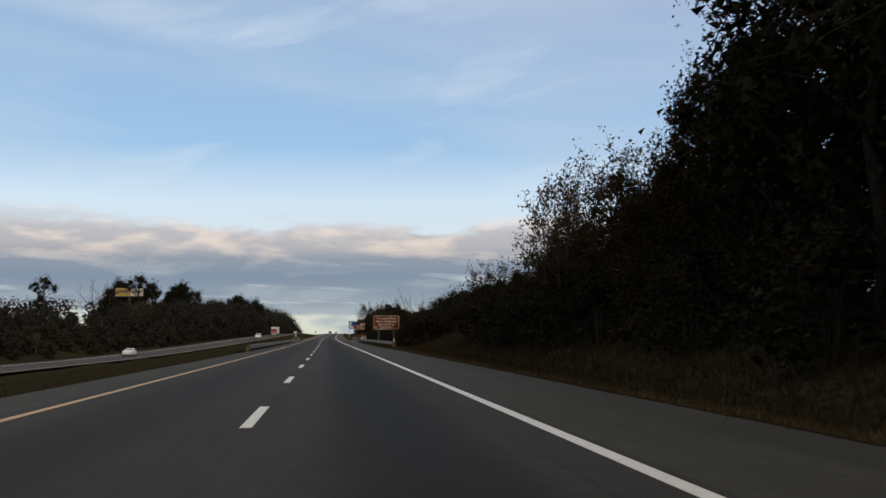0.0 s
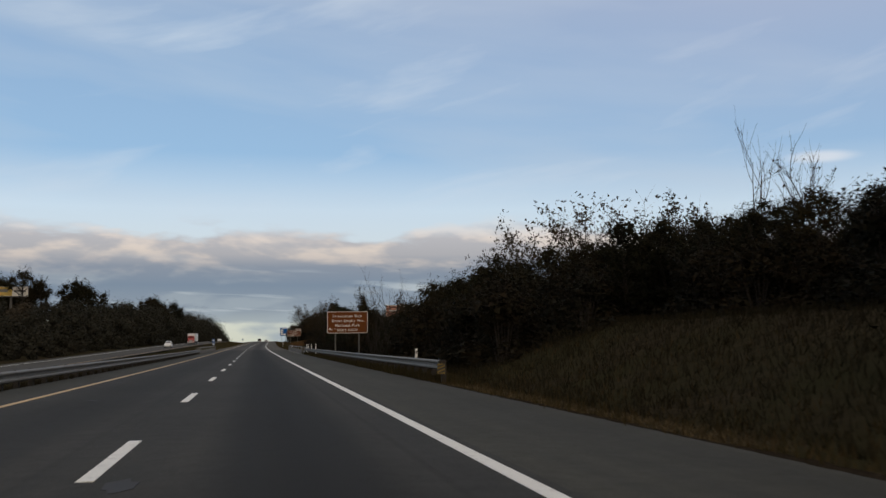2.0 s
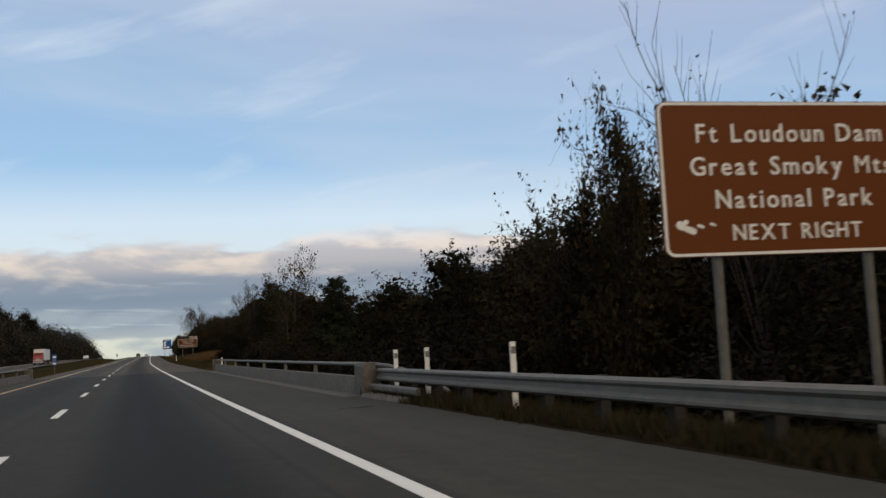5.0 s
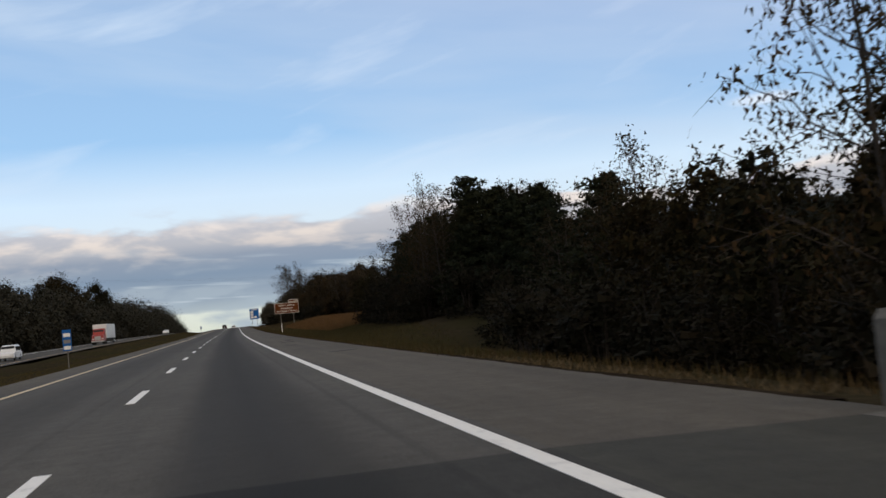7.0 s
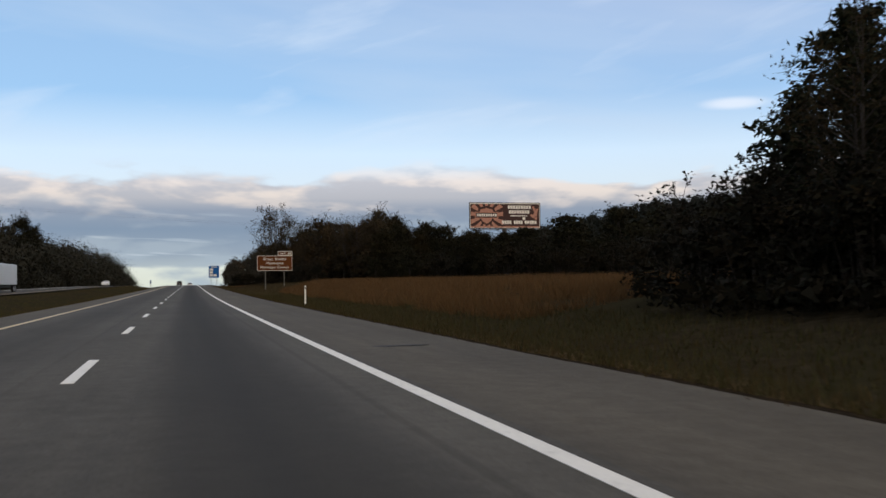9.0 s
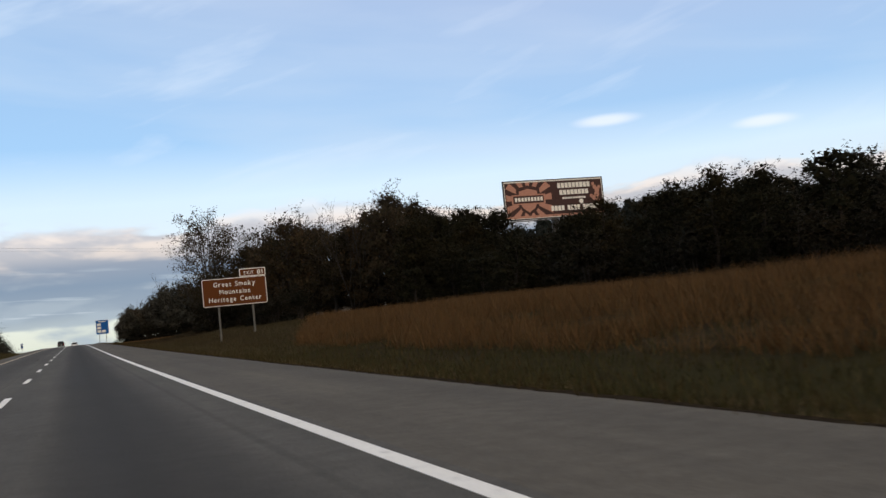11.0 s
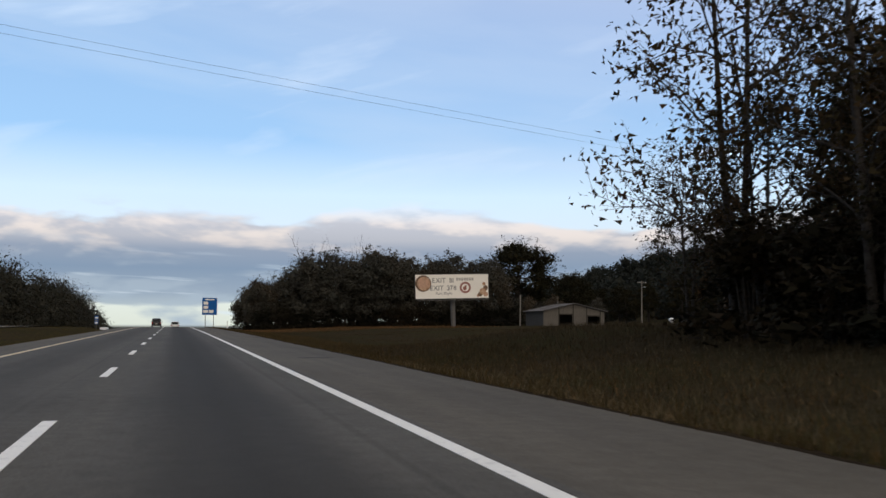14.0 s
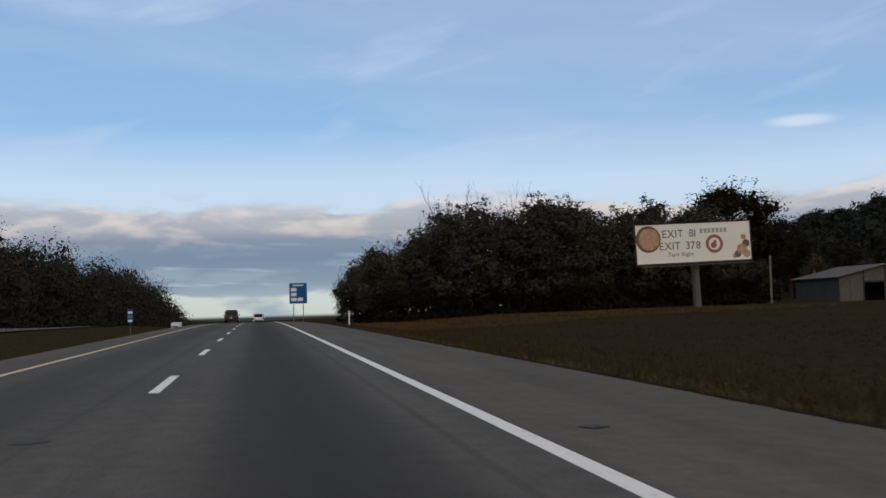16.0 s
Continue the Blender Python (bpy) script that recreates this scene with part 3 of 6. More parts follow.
road = tagged(put("road", strip_mesh("road", -60, CHANGE, -5.6, 2.05, 0.0, across=2), M_LANE),
              "two lanes of worn dark grey asphalt with darker oil streaks", "road", kind="structure")
road_3 = tagged(put("road_3", strip_mesh("road_3", CHANGE, ROAD_END, -5.6, 2.05, 0.0, across=2), M_LANE_LIFTED),
                "two lanes of grey asphalt, paler for exposure, with darker oil streaks", "road", kind="structure")


def shoulder_fall(s, o):
    return -0.07 * smooth(2.05, 5.1, o)


for name, s0, s1, mat in (("shoulder", -60, CHANGE, M_SHOULDER), ("shoulder_3", CHANGE, ROAD_END, M_SHOULDER_LIFTED)):
    tagged(put(name, strip_mesh(name, s0, s1, 2.05, 5.08, 0.0, across=2, z_fn=shoulder_fall), mat),
           "paved brown-grey shoulder beside the lanes", "shoulder", kind="structure")
for name, s0, s1, mat in (("shoulder_2", -60, CHANGE, M_SHOULDER), ("shoulder_4", CHANGE, ROAD_END, M_SHOULDER_LIFTED)):
    tagged(put(name, strip_mesh(name, s0, s1, -6.95, -5.6, 0.0, across=1), mat),
           "narrow paved inner shoulder beside the median", "shoulder", kind="structure")
far_road = tagged(put("road_2", strip_mesh("road_2", -60, ROAD_END, -31, -19, 0.0, across=3, z_fn=lambda s, o: opposite(s), o_fn=lambda s: -far_shift(s)), M_FAR_LANE),
                  "pale grey asphalt of the other carriageway", "road", kind="structure")


def slab_mesh(name, s0, s1, o0, o1, z0, z1, step=5.0, z_fn=None, o_fn=None):
    prof = [(o0, z0), (o1, z0), (o1, z1), (o0, z1)]
    return sweep_mesh(name, prof, s0, s1, 0.0, step, z_fn=z_fn, o_fn=o_fn)


put("edge_line", slab_mesh("edge_line", -60, ROAD_END, 1.76, 1.93, -0.01, 0.005), M_WHITE, road, label="solid white edge line")
put("median_line", slab_mesh("median_line", -60, CHANGE, -5.32, -5.17, -0.01, 0.005), M_YELLOW, road, label="solid yellow edge line")
put("median_line", slab_mesh("median_line", CHANGE, ROAD_END, -5.32, -5.17, -0.01, 0.005), M_YELLOW_PALE, road_3, label="solid pale yellow edge line")
put("far_edge_line", slab_mesh("far_edge_line", -60, ROAD_END, -20.3, -20.12, -0.01, 0.006, z_fn=opposite, o_fn=lambda s: -far_shift(s)), M_YELLOW, far_road,
    label="solid yellow edge line")
put("far_outer_line", slab_mesh("far_outer_line", -60, ROAD_END, -28.6, -28.4, -0.01, 0.006, z_fn=opposite, o_fn=lambda s: -far_shift(s)), M_WHITE, far_road,
    label="solid white edge line")
DASH = 9.5554
for n in range(-4, 66):
    c = DASH + n * 12.192
    put("lane_dash", slab_mesh("lane_dash", c - 1.68, c + 2.07, -1.905, -1.755, -0.01, 0.006, 1.9), M_WHITE, road if c < CHANGE else road_3)


# broken strip of bare soil where the pavement ends
def soil_edge(name, s0, s1):
    r = np.random.default_rng(5)
    s = np.arange(s0, s1, 0.35)
    w = 0.05 + 0.10 * r.random(len(s)) + 0.07 * np.sin(s * 0.8) * np.sin(s * 0.23 + 1)
    a = 5.06 - 0.05 * r.random(len(s)) - 0.05 * np.clip(np.sin(s * 0.37 + 2) * np.sin(s * 0.11), 0, 1)
    rows = np.stack([a, a + 0.02, a + 0.05 + np.clip(w, 0.02, 0.3), a + 0.09 + np.clip(w, 0.02, 0.3)], 1)
    lift = np.array([-0.075, -0.060, -0.062, -0.16])
    v = road_points(s[:, None], rows, lift[None, :]).reshape(-1, 3)
    i = np.arange((len(s) - 1) * 3)
    q = (i // 3) * 4 + i % 3
    f = np.stack([q, q + 1, q + 5, q + 4], 1)
    tagged(put(name, mesh_from(name, v, f), M_SOIL), "broken dark soil along the pavement's edge", "soil", kind="structure")


soil_edge("trim_soil", -10, 180.5)
soil_edge("trim_soil_2", 230, 640)


# dark tar blots and patches on the pavement
def tar_patch(s, o, ln, w, turn, seed):
    r = np.random.default_rng(seed)
    n = 14
    vs = []
    for i in range(n):
        a = 2 * math.pi * i / n
        k = r.uniform(0.65, 1.1)
        vs.append((w / 2 * k * math.cos(a), ln / 2 * k * math.sin(a), 0.0))
    vs = vs + [(x, y, 0.006) for x, y, z in vs]
    faces = [list(range(n))[::-1], list(range(n, 2 * n))] + [[i, (i + 1) % n, n + (i + 1) % n, n + i] for i in range(n)]
    z = float(shoulder_fall(s, o)) if o > 2.05 else 0.0
    ob = put("tar_patch", mesh_from("tar_patch", vs, faces), M_TAR, None, place(s, o, z - 0.001, turn))
    tagged(ob, "dark tar blot on the worn pavement", "patch", "tar blots on the pavement")


BLOTS = ((17.5, -1.7, 0.8, 0.35, 5), (68.5, -1.5, 0.9, 0.30, 0), (176.0, 3.6, 0.35, 1.6, 12), (283.5, -2.8, 0.35, 0.5, 0), (306.0, 3.2, 0.4, 1.3, 8),
         (256.5, 3.5, 0.5, 1.5, 5), (272.0, 3.0, 0.5, 0.6, 0), (289.5, 3.8, 0.4, 1.3, 4), (432.5, -2.9, 0.35, 0.5, 0), (435.0, 3.9, 0.4, 0.3, 0),
         (481.0, 3.3, 0.3, 1.4, 3), (507.0, 3.6, 0.12, 0.6, 9), (518.0, 3.9, 0.3, 0.9, 0), (527.0, -2.4, 0.3, 0.35, 0), (60.0, 3.1, 0.4, 0.4, 0))
for i, (s, o, ln, w, turn) in enumerate(BLOTS):
    tar_patch(s, o, ln, w, turn, i)
# thin scrapes across the shoulder, in three small groups
for i, (s, o) in enumerate(((286.2, 3.55), (280.0, 3.1), (516.0, 4.2))):
    r = np.random.default_rng(40 + i)
    for k in range(4):
        tar_patch(s + float(r.uniform(-0.6, 0.6)), o + float(r.uniform(-0.3, 0.3)), float(r.uniform(0.05, 0.11)), float(r.uniform(0.4, 1.0)), float(r.uniform(-6, 6)), 60 + 4 * i + k)
for i, (s, o) in enumerate(((284.7, 3.6), (526.2, 2.57), (283.7, -1.95), (82.2, -3.8), (16.5, -1.8), (129.0, -3.2))):
    tar_patch(s, o, 0.25, 0.3, 0, 80 + i)


# ---- guard rails and bridge ----
W_BEAM = [(0.0, 0.31), (-0.03, 0.30), (-0.08, 0.27), (-0.08, 0.235), (-0.02, 0.19), (-0.02, 0.12), (-0.08, 0.075), (-0.08, 0.04),
          (-0.03, 0.01), (0.0, 0.0), (0.006, 0.003), (-0.024, 0.016), (-0.072, 0.045), (-0.072, 0.072), (-0.012, 0.118), (-0.012, 0.192),
          (-0.072, 0.238), (-0.072, 0.267), (-0.026, 0.294), (0.006, 0.306)]


def hazard_marker(parent, m, stripe_label):
    """A square plate with slanted stripes on the rail's end."""
    plate_ob = put("marker_plate", bpy.data.meshes.new("marker_plate"), None, parent)
    bm = boxed(-0.15, 0.15, 0.0, 0.03, -0.25, 0.25, bevel=0.01)
    bm.to_mesh(plate_ob.data)
    bm.free()
    plate_ob.data.materials.append(M_MARKER)
    plate_ob.matrix_basis = m @ Matrix.Diagonal((0.85, 1, 0.66, 1))
    for i in (-1, 0, 1):
        bm = bmesh.new()
        zc = i * 0.17
        vs = [(-0.145, -0.006, zc - 0.11), (0.145, -0.006, zc + 0.03), (0.145, -0.006, zc + 0.11), (-0.145, -0.006, zc - 0.03)]
        vs = [(x, y, max(-0.24, min(0.24, z))) for x, y, z in vs]
        bm.faces.new([bm.verts.new(v) for v in vs])
        e = bmesh.ops.extrude_face_region(bm, geom=bm.faces[:])
        bmesh.ops.translate(bm, vec=(0, 0.008, 0), verts=[g for g in e["geom"] if isinstance(g, bmesh.types.BMVert)])
        bmesh.ops.recalc_face_normals(bm, faces=bm.faces)
        part("stripe", bm, M_BLACK, plate_ob, stripe_label)
    return plate_ob


def guard_rail(s0, s1, o, top, side, label):
    """A steel W-beam on posts; side is +1 when its face looks to the left."""
    root = empty("guard_rail", Matrix.Identity(4), label, "guard rail")
    prof = [(side * x, z + top - 0.31) for x, z in W_BEAM]
    n = int((s1 - s0) / 7.62)
    for i in range(n):
        a, b = s0 + (s1 - s0) * i / n, s0 + (s1 - s0) * (i + 1) / n
        lap = 0.004 * (i % 2) * -side
        put("beam", sweep_mesh("beam", [(x + lap, z) for x, z in prof], a - 0.12, b + 0.12, o, 2.6), M_STEEL, root)
    bm = boxed(-0.075, 0.075, -0.09, 0.09, -0.9, top - 0.01, bevel=0.008)
    post_me = bpy.data.meshes.new("post")
    bm.to_mesh(post_me)
    bm = boxed(-0.07, 0.07, -0.08, 0.08, top - 0.34, top - 0.03, bevel=0.01)
    block_me = bpy.data.meshes.new("blockout")
    bm.to_mesh(block_me)
    s = s0 + 0.6
    while s < s1:
        put("post", post_me, M_WOODPOST, root, place(s, o + side * 0.24))
        put("blockout", block_me, M_WOODPOST, root, place(s, o + side * 0.085))
        s += 1.905
    hazard_marker(root, place(s0 - 0.25, o, top - 0.28), "black slanted stripe")
    return root


guard_rail(92.0, 180.6, 5.5, 0.61, 1, "grey steel guard rail on posts beside the paved shoulder")
guard_rail(72.0, 180.6, -6.75, 0.52, -1, "grey steel guard rail on posts along the grass median")


def bridge_parapet(s0, s1, o, side, label):
    """A low concrete wall with a steel tube rail on short posts and a square end block."""
    root = empty("bridge_parapet", Matrix.Identity(4), label, "parapet")
    n = int((s1 - s0) / 6.1)
    for i in range(n):
        a, b = s0 + (s1 - s0) * i / n, s0 + (s1 - s0) * (i + 1) / n - 0.03
        prof = [(-0.16, -0.1), (-0.13, 0.14), (-0.08, 0.38), (0.20, 0.38), (0.20, -0.1)]
        put("wall_panel", sweep_mesh("wall_panel", [(side * x, z) for x, z in prof], a, b, o, 3.0), M_CONCRETE, root)
        put("rail_post", sweep_mesh("rail_post", [(side * x, z) for x, z in ((0.02, 0.37), (0.04, 0.68), (0.12, 0.68), (0.14, 0.37))],
                                    a + 0.5, a + 0.62, o, 0.1), M_STEEL, root)
    tube = [(side * (0.06 + 0.07 * math.cos(a)), 0.70 + 0.05 * math.sin(a)) for a in np.linspace(0, 2 * math.pi, 9)[:-1]]
    put("top_rail", sweep_mesh("top_rail", tube, s0 - 0.2, s1, o, 3.0), M_STEEL, root)
    for a in (s0 - 0.95, s1):
        prof = [(-0.2, -0.15), (-0.2, 0.66), (-0.14, 0.74), (0.24, 0.74), (0.24, -0.15)]
        put("end_block", sweep_mesh("end_block", [(side * x, z) for x, z in prof], a, a + 0.95, o, 0.95), M_CONCRETE, root)
    return root


def parapet_approach(root, s0, o, side):
    """The bent end of the top rail behind the end block, and a short rub rail below the beam."""
    bm = bmesh.new()
    pts = [road_points(s0 - ds, o + side * do, z) for ds, do, z in ((0.6, 0.12, 0.70), (1.6, 0.28, 0.66), (2.6, 0.55, 0.52), (3.4, 0.85, 0.34), (4.0, 1.05, 0.05))]
    for a, b in zip(pts, pts[1:]):
        rod(bm, a.tolist(), b.tolist(), 0.05, n=8)
    part("rail_end", bm, M_STEEL, root, "top rail bent down behind the end block")
    rub = [(side * x, z) for x, z in ((-0.06, 0.08), (-0.09, 0.12), (-0.09, 0.20), (-0.06, 0.24), (0.0, 0.24), (0.0, 0.08))]
    put("rub_rail", sweep_mesh("rub_rail", rub, s0 - 5.2, s0 - 0.9, o + side * 0.05, 1.0), M_STEEL, root, label="short low rub rail")
    kerb = [(side * x, z) for x, z in ((-0.30, -0.12), (-0.22, 0.0), (0.0, 0.03), (0.05, -0.12))]
    put("kerb", sweep_mesh("kerb", kerb, s0 - 4.6, s0 - 0.9, o, 1.0), M_CONCRETE, root, label="short concrete kerb")


parapet_approach(bridge_parapet(181.6, 228.4, 5.30, 1, "stained concrete bridge parapet with a steel top rail"), 181.6, 5.30, 1)
bridge_parapet(181.6, 228.4, -6.9, -1, "stained concrete bridge parapet with a steel top rail beside the median")
tagged(put("bridge_deck", slab_mesh("bridge_deck", 181, 229.0, -7.15, 5.9, -0.75, -0.06), M_CONCRETE),
       "concrete deck of a short road bridge", "bridge", kind="structure")


# ---- signs ----
def post_pair(root, xs, z_top, depth, r=0.075):
    for x in xs:
        bm = bmesh.new()
        rod(bm, (x, 0.12, -depth), (x, 0.12, z_top), r, n=10)
        part("post", bm, M_STEEL, root)


def road_sign(s, o, w, h, z, lines, size, mat, label, tab="", posts=(-1.3, 1.3), turn=0.0, gap=0.52, depth=1.0, last=1.0):
    """A large panel sign with a white border on two posts; z is its lower edge above the road."""
    root = empty("road_sign", place(s, o, 0, turn), label, "road sign")
    panel = part("panel", plate(w, h, 0.16, 0.04), mat, root)
    panel.matrix_basis = pose(0, 0, z)
    part("border", rim_plate(w, h, 0.16, 0.045, 0.012, 0.012, -0.010), M_SIGNWHITE, panel, "white border line")
    top = h - 0.63
    for i, line in enumerate(lines):
        small = last if i == len(lines) - 1 else 1.0
        lettering(line, size * small, 0.05 * (1 - small), -0.004, top - i * gap + 0.35 * size * (1 - small), panel, M_SIGNWHITE)
    if tab:
        t = part("exit_tab", plate(2.0, 0.62, 0.08, 0.04), mat, root)
        t.matrix_basis = pose(w / 2 - 1.0, 0, z + h + 0.01)
        part("border", rim_plate(2.0, 0.62, 0.08, 0.06, 0.0, 0.012, -0.010), M_SIGNWHITE, t, "white border line")
        word, number = tab.split()
        lettering(word, 0.33, -0.28, -0.004, 0.17, t, M_SIGNWHITE)
        lettering(number, 0.47, 0.57, -0.004, 0.14, t, M_SIGNWHITE, narrow=1.2)
    for zz in (0.35, h - 0.35):
        part("brace", boxed(-w / 2 + 0.1, w / 2 - 0.1, 0.042, 0.075, z + zz - 0.05, z + zz + 0.05), M_SIGNBACK, root)
    post_pair(root, posts, z + h * 0.8, depth)
    return root, panel


_, _p = road_sign(169.45, 9.54, 4.42, 2.38, 2.22, ["Ft Loudoun Dam", "Great Smoky Mts", "National Park", "NEXT RIGHT"], 0.405, M_LIGHTBROWN,
                         "weathered brown recreation sign with white lettering behind the guard rail", posts=(-1.32, 1.25), gap=0.51, last=0.85,
                         depth=3.6, turn=-5.3)
for dx, dz, w, h in ((-1.95, 0.42, 0.16, 0.13), (-1.80, 0.36, 0.20, 0.10), (-1.62, 0.44, 0.12, 0.05), (-1.42, 0.47, 0.10, 0.04), (-1.86, 0.50, 0.08, 0.07)):
    bm = plate(w, h, min(w, h) * 0.45, 0.006)
    worn = part("peeled_patch", bm, M_SIGNWHITE, _p, "pale patch where the sheet has peeled")
    worn.matrix_basis = pose(dx, -0.006, dz, 0, 20, 0)
road_sign(430.0, 11.45, 4.9, 2.12, 2.62, ["Great Smoky", "Mountains", "Heritage Center"], 0.50, M_BROWN,
                              "brown recreation sign with white lettering and exit tab", tab="EXIT 81", posts=(-1.3, 1.3),
                              gap=0.575, depth=0.8, turn=0)


def service_sign(s, o, w, h, z):
    """A tall blue panel with rows of plain logo plates."""
    root = empty("service_sign", place(s, o), "tall blue services sign with white logo plates on two posts", "road sign")
    panel = part("panel", plate(w, h, 0.2, 0.05), M_BLUE, root)
    panel.matrix_basis = pose(0, 0, z)
    part("border", rim_plate(w, h, 0.2, 0.06, 0.0, 0.012, -0.010), M_SIGNWHITE, panel, "white border line")
    part("word_bar", boxed(-w * 0.3, w * 0.3, -0.012, 0.0, h * 0.86, h * 0.92), M_SIGNWHITE, panel, "white line of small writing")
    for x, zz, mat in ((-0.26, 0.60, M_SIGNWHITE), (-0.26, 0.12, M_SIGNWHITE), (0.1, 0.12, M_SIGNWHITE), (-0.26, 0.36, M_CREAM)):
        part("logo_plate", boxed(x * w - 0.14 * w, x * w + 0.16 * w, -0.014, 0.0, h * zz, h * (zz + 0.17)), mat, panel, "pale logo plate")
    post_pair(root, (-w * 0.27, w * 0.27), z + h * 0.8, 6.0, 0.12)
    return root


service_sign(827, 12.6, 5.4, 6.3, 8.3)


def median_sign(s, o):
    root = empty("marker_sign", place(s, o, float(ground_height(s, o))), "narrow blue and white marker sign on a steel post", "road sign")
    p = part("panel", plate(0.52, 1.3, 0.04, 0.01), M_BLUE, root)
    p.matrix_basis = pose(0, 0, 1.15)
    for zz, mat in ((0.08, M_SIGNWHITE), (0.46, M_GREYVINYL), (0.86, M_SIGNWHITE)):
        part("word_bar", boxed(-0.2, 0.2, -0.006, 0.0, zz, zz + 0.22), mat, p, "pale block of small writing")
    part("post", boxed(-0.03, 0.03, 0.012, 0.05, -0.4, 2.3), M_STEEL, root)
    return root


median_sign(287.0, -9.6)
median_sign(616.0, -12.1)


def delineator(s, o, top=1.0):
    g = float(ground_height(s, o))
    root = empty("delineator", place(s, o, g), "slim white roadside delineator post", "delineator", "delineators along the road")
    part("post", boxed(-0.05, 0.05, -0.02, 0.02, -0.3, top - g, bevel=0.008), M_SIGNWHITE, root)
    part("reflector", boxed(-0.04, 0.04, -0.03, -0.021, top - g - 0.2, top - g - 0.08), M_GREYVINYL, root, "grey reflector")


for s, o, top in ((101.25, 6.2, 0.93), (179.5, 5.66, 1.03), (177.0, 5.70, 1.06), (172.2, 5.8, 1.10), (162.0, 5.66, 1.10), (228.9, 5.7, 0.85), (348.0, 6.5, 0.95), (598.0, 6.9, 0.95)):
    delineator(s, o, top)


# ---- billboards, barn, poles ----
def billboard(s, o, z, w, h, ground, label, back_depth=0.7, pole_x=0.0, tilt=0.0):
    root = empty("billboard", place(s, o, 0) @ pose(0, 0, 0, 0, -tilt, 0), label, "billboard")
    face = part("face", boxed(-w / 2, w / 2, 0.0, 0.18, 0, h), M_CREAM, root)
    face.matrix_basis = pose(0, 0, z)
    for x0, x1, z0, z1 in ((-w / 2 - 0.1, w / 2 + 0.1, -0.14, 0.0), (-w / 2 - 0.1, w / 2 + 0.1, h, h + 0.1), (-w / 2 - 0.1, -w / 2, 0, h), (w / 2, w / 2 + 0.1, 0, h)):
        part("frame", boxed(x0, x1, -0.04, 0.22, z0 + z, z1 + z), M_BLACK, root, "dark frame bar")
    part("truss", boxed(-w / 2 + 0.6, w / 2 - 0.6, 0.25, 0.25 + back_depth, z + h * 0.35, z + h * 0.5), M_POST, root)
    part("catwalk", boxed(-w / 2 + 0.2, w / 2 - 0.2, -0.9, -0.1, z - 0.35, z - 0.28), M_POST, root)
    for i in range(5):
        x = -w / 2 + 0.8 + (w - 1.6) * i / 4
        part("bracket", boxed(x - 0.04, x + 0.04, -0.88, 0.3, z - 0.45, z - 0.35), M_POST, root)
    bm = bmesh.new()
    rod(bm, (pole_x, 0.6, ground - 1.0), (pole_x, 0.6, z + h * 0.5), 0.42, n=16)
    part("pole", bm, M_POST, root)
    return root, face


def disc(x, z, r, y, mat, face, name, label, thick=0.01, n=28):
    bm = bmesh.new()
    rod(bm, (x, y, z), (x, y - thick, z), r, n=n)
    return part(name, bm, mat, face, label)


def bar(face, x0, x1, z0, z1, mat, name="word_bar", label="bar of small writing", y=-0.012):
    return part(name, boxed(x0, x1, y, 0.0, z0, z1), mat, face, label)


# cream board with two exit lines
_, _f = billboard(618.0, 46.1, 5.2, 13.1, 4.15, 0.5, "cream billboard with two dark exit lines on one steel pole", pole_x=0.2, tilt=1.7)
disc(-5.15, 2.62, 1.42, 0.0, M_PLATE, _f, "food_picture", "dark rim of a round picture of food")
disc(-5.05, 2.62, 1.18, -0.012, M_FOOD, _f, "food_picture", "round picture of browned food", n=20)
for dx, dz, r, n in ((-0.45, 0.45, 0.52, 8), (0.45, 0.35, 0.50, 7), (0.05, -0.35, 0.60, 9), (-0.65, -0.35, 0.34, 6), (0.70, -0.45, 0.30, 7)):
    disc(-5.05 + dx, 2.62 + dz, r, -0.024, M_PEACH, _f, "food_picture", "pale orange piece of food", n=n)
disc(2.35, 1.85, 1.0, 0.0, M_ROSE, _f, "emblem_ring", "dusky red ring of a plain round emblem")
disc(2.35, 1.85, 0.66, -0.012, M_CREAM, _f, "emblem_ring", "cream middle of the round emblem")
disc(2.25, 1.70, 0.36, -0.024, M_ROSE, _f, "emblem_ring", "small dusky shape in the emblem", n=7)
disc(2.42, 2.08, 0.20, -0.024, M_ROSE, _f, "emblem_ring", "small dusky shape in the emblem", n=6)
for x, z, r, n, m in ((5.5, 1.15, 0.62, 8, M_FOOD), (6.0, 1.75, 0.45, 7, M_PLATE), (5.0, 0.65, 0.42, 7, M_PLATE), (6.05, 0.62, 0.42, 9, M_PEACH), (5.75, 2.45, 0.34, 6, M_FOOD), (4.6, 0.42, 0.26, 6, M_FOOD)):
    disc(x, z, r, -0.004 * (1 + n % 3), m, _f, "food_picture", "piece of food in the corner picture", n=n)
lettering("EXIT 81", 1.15, -1.65, -0.004, 2.72, _f, M_GREYVINYL, track=0.10)
lettering("EXIT 378", 1.15, -1.60, -0.004, 1.42, _f, M_GREYVINYL, track=0.10)
lettering("Turn Right", 0.62, -1.55, -0.004, 0.68, _f, M_GREYVINYL, track=0.10)
for i in range(7):
    bar(_f, 0.75 + i * 0.46, 1.08 + i * 0.46, 3.05, 3.55, M_PALEGREY, "letter_block", "plain grey block of a name")

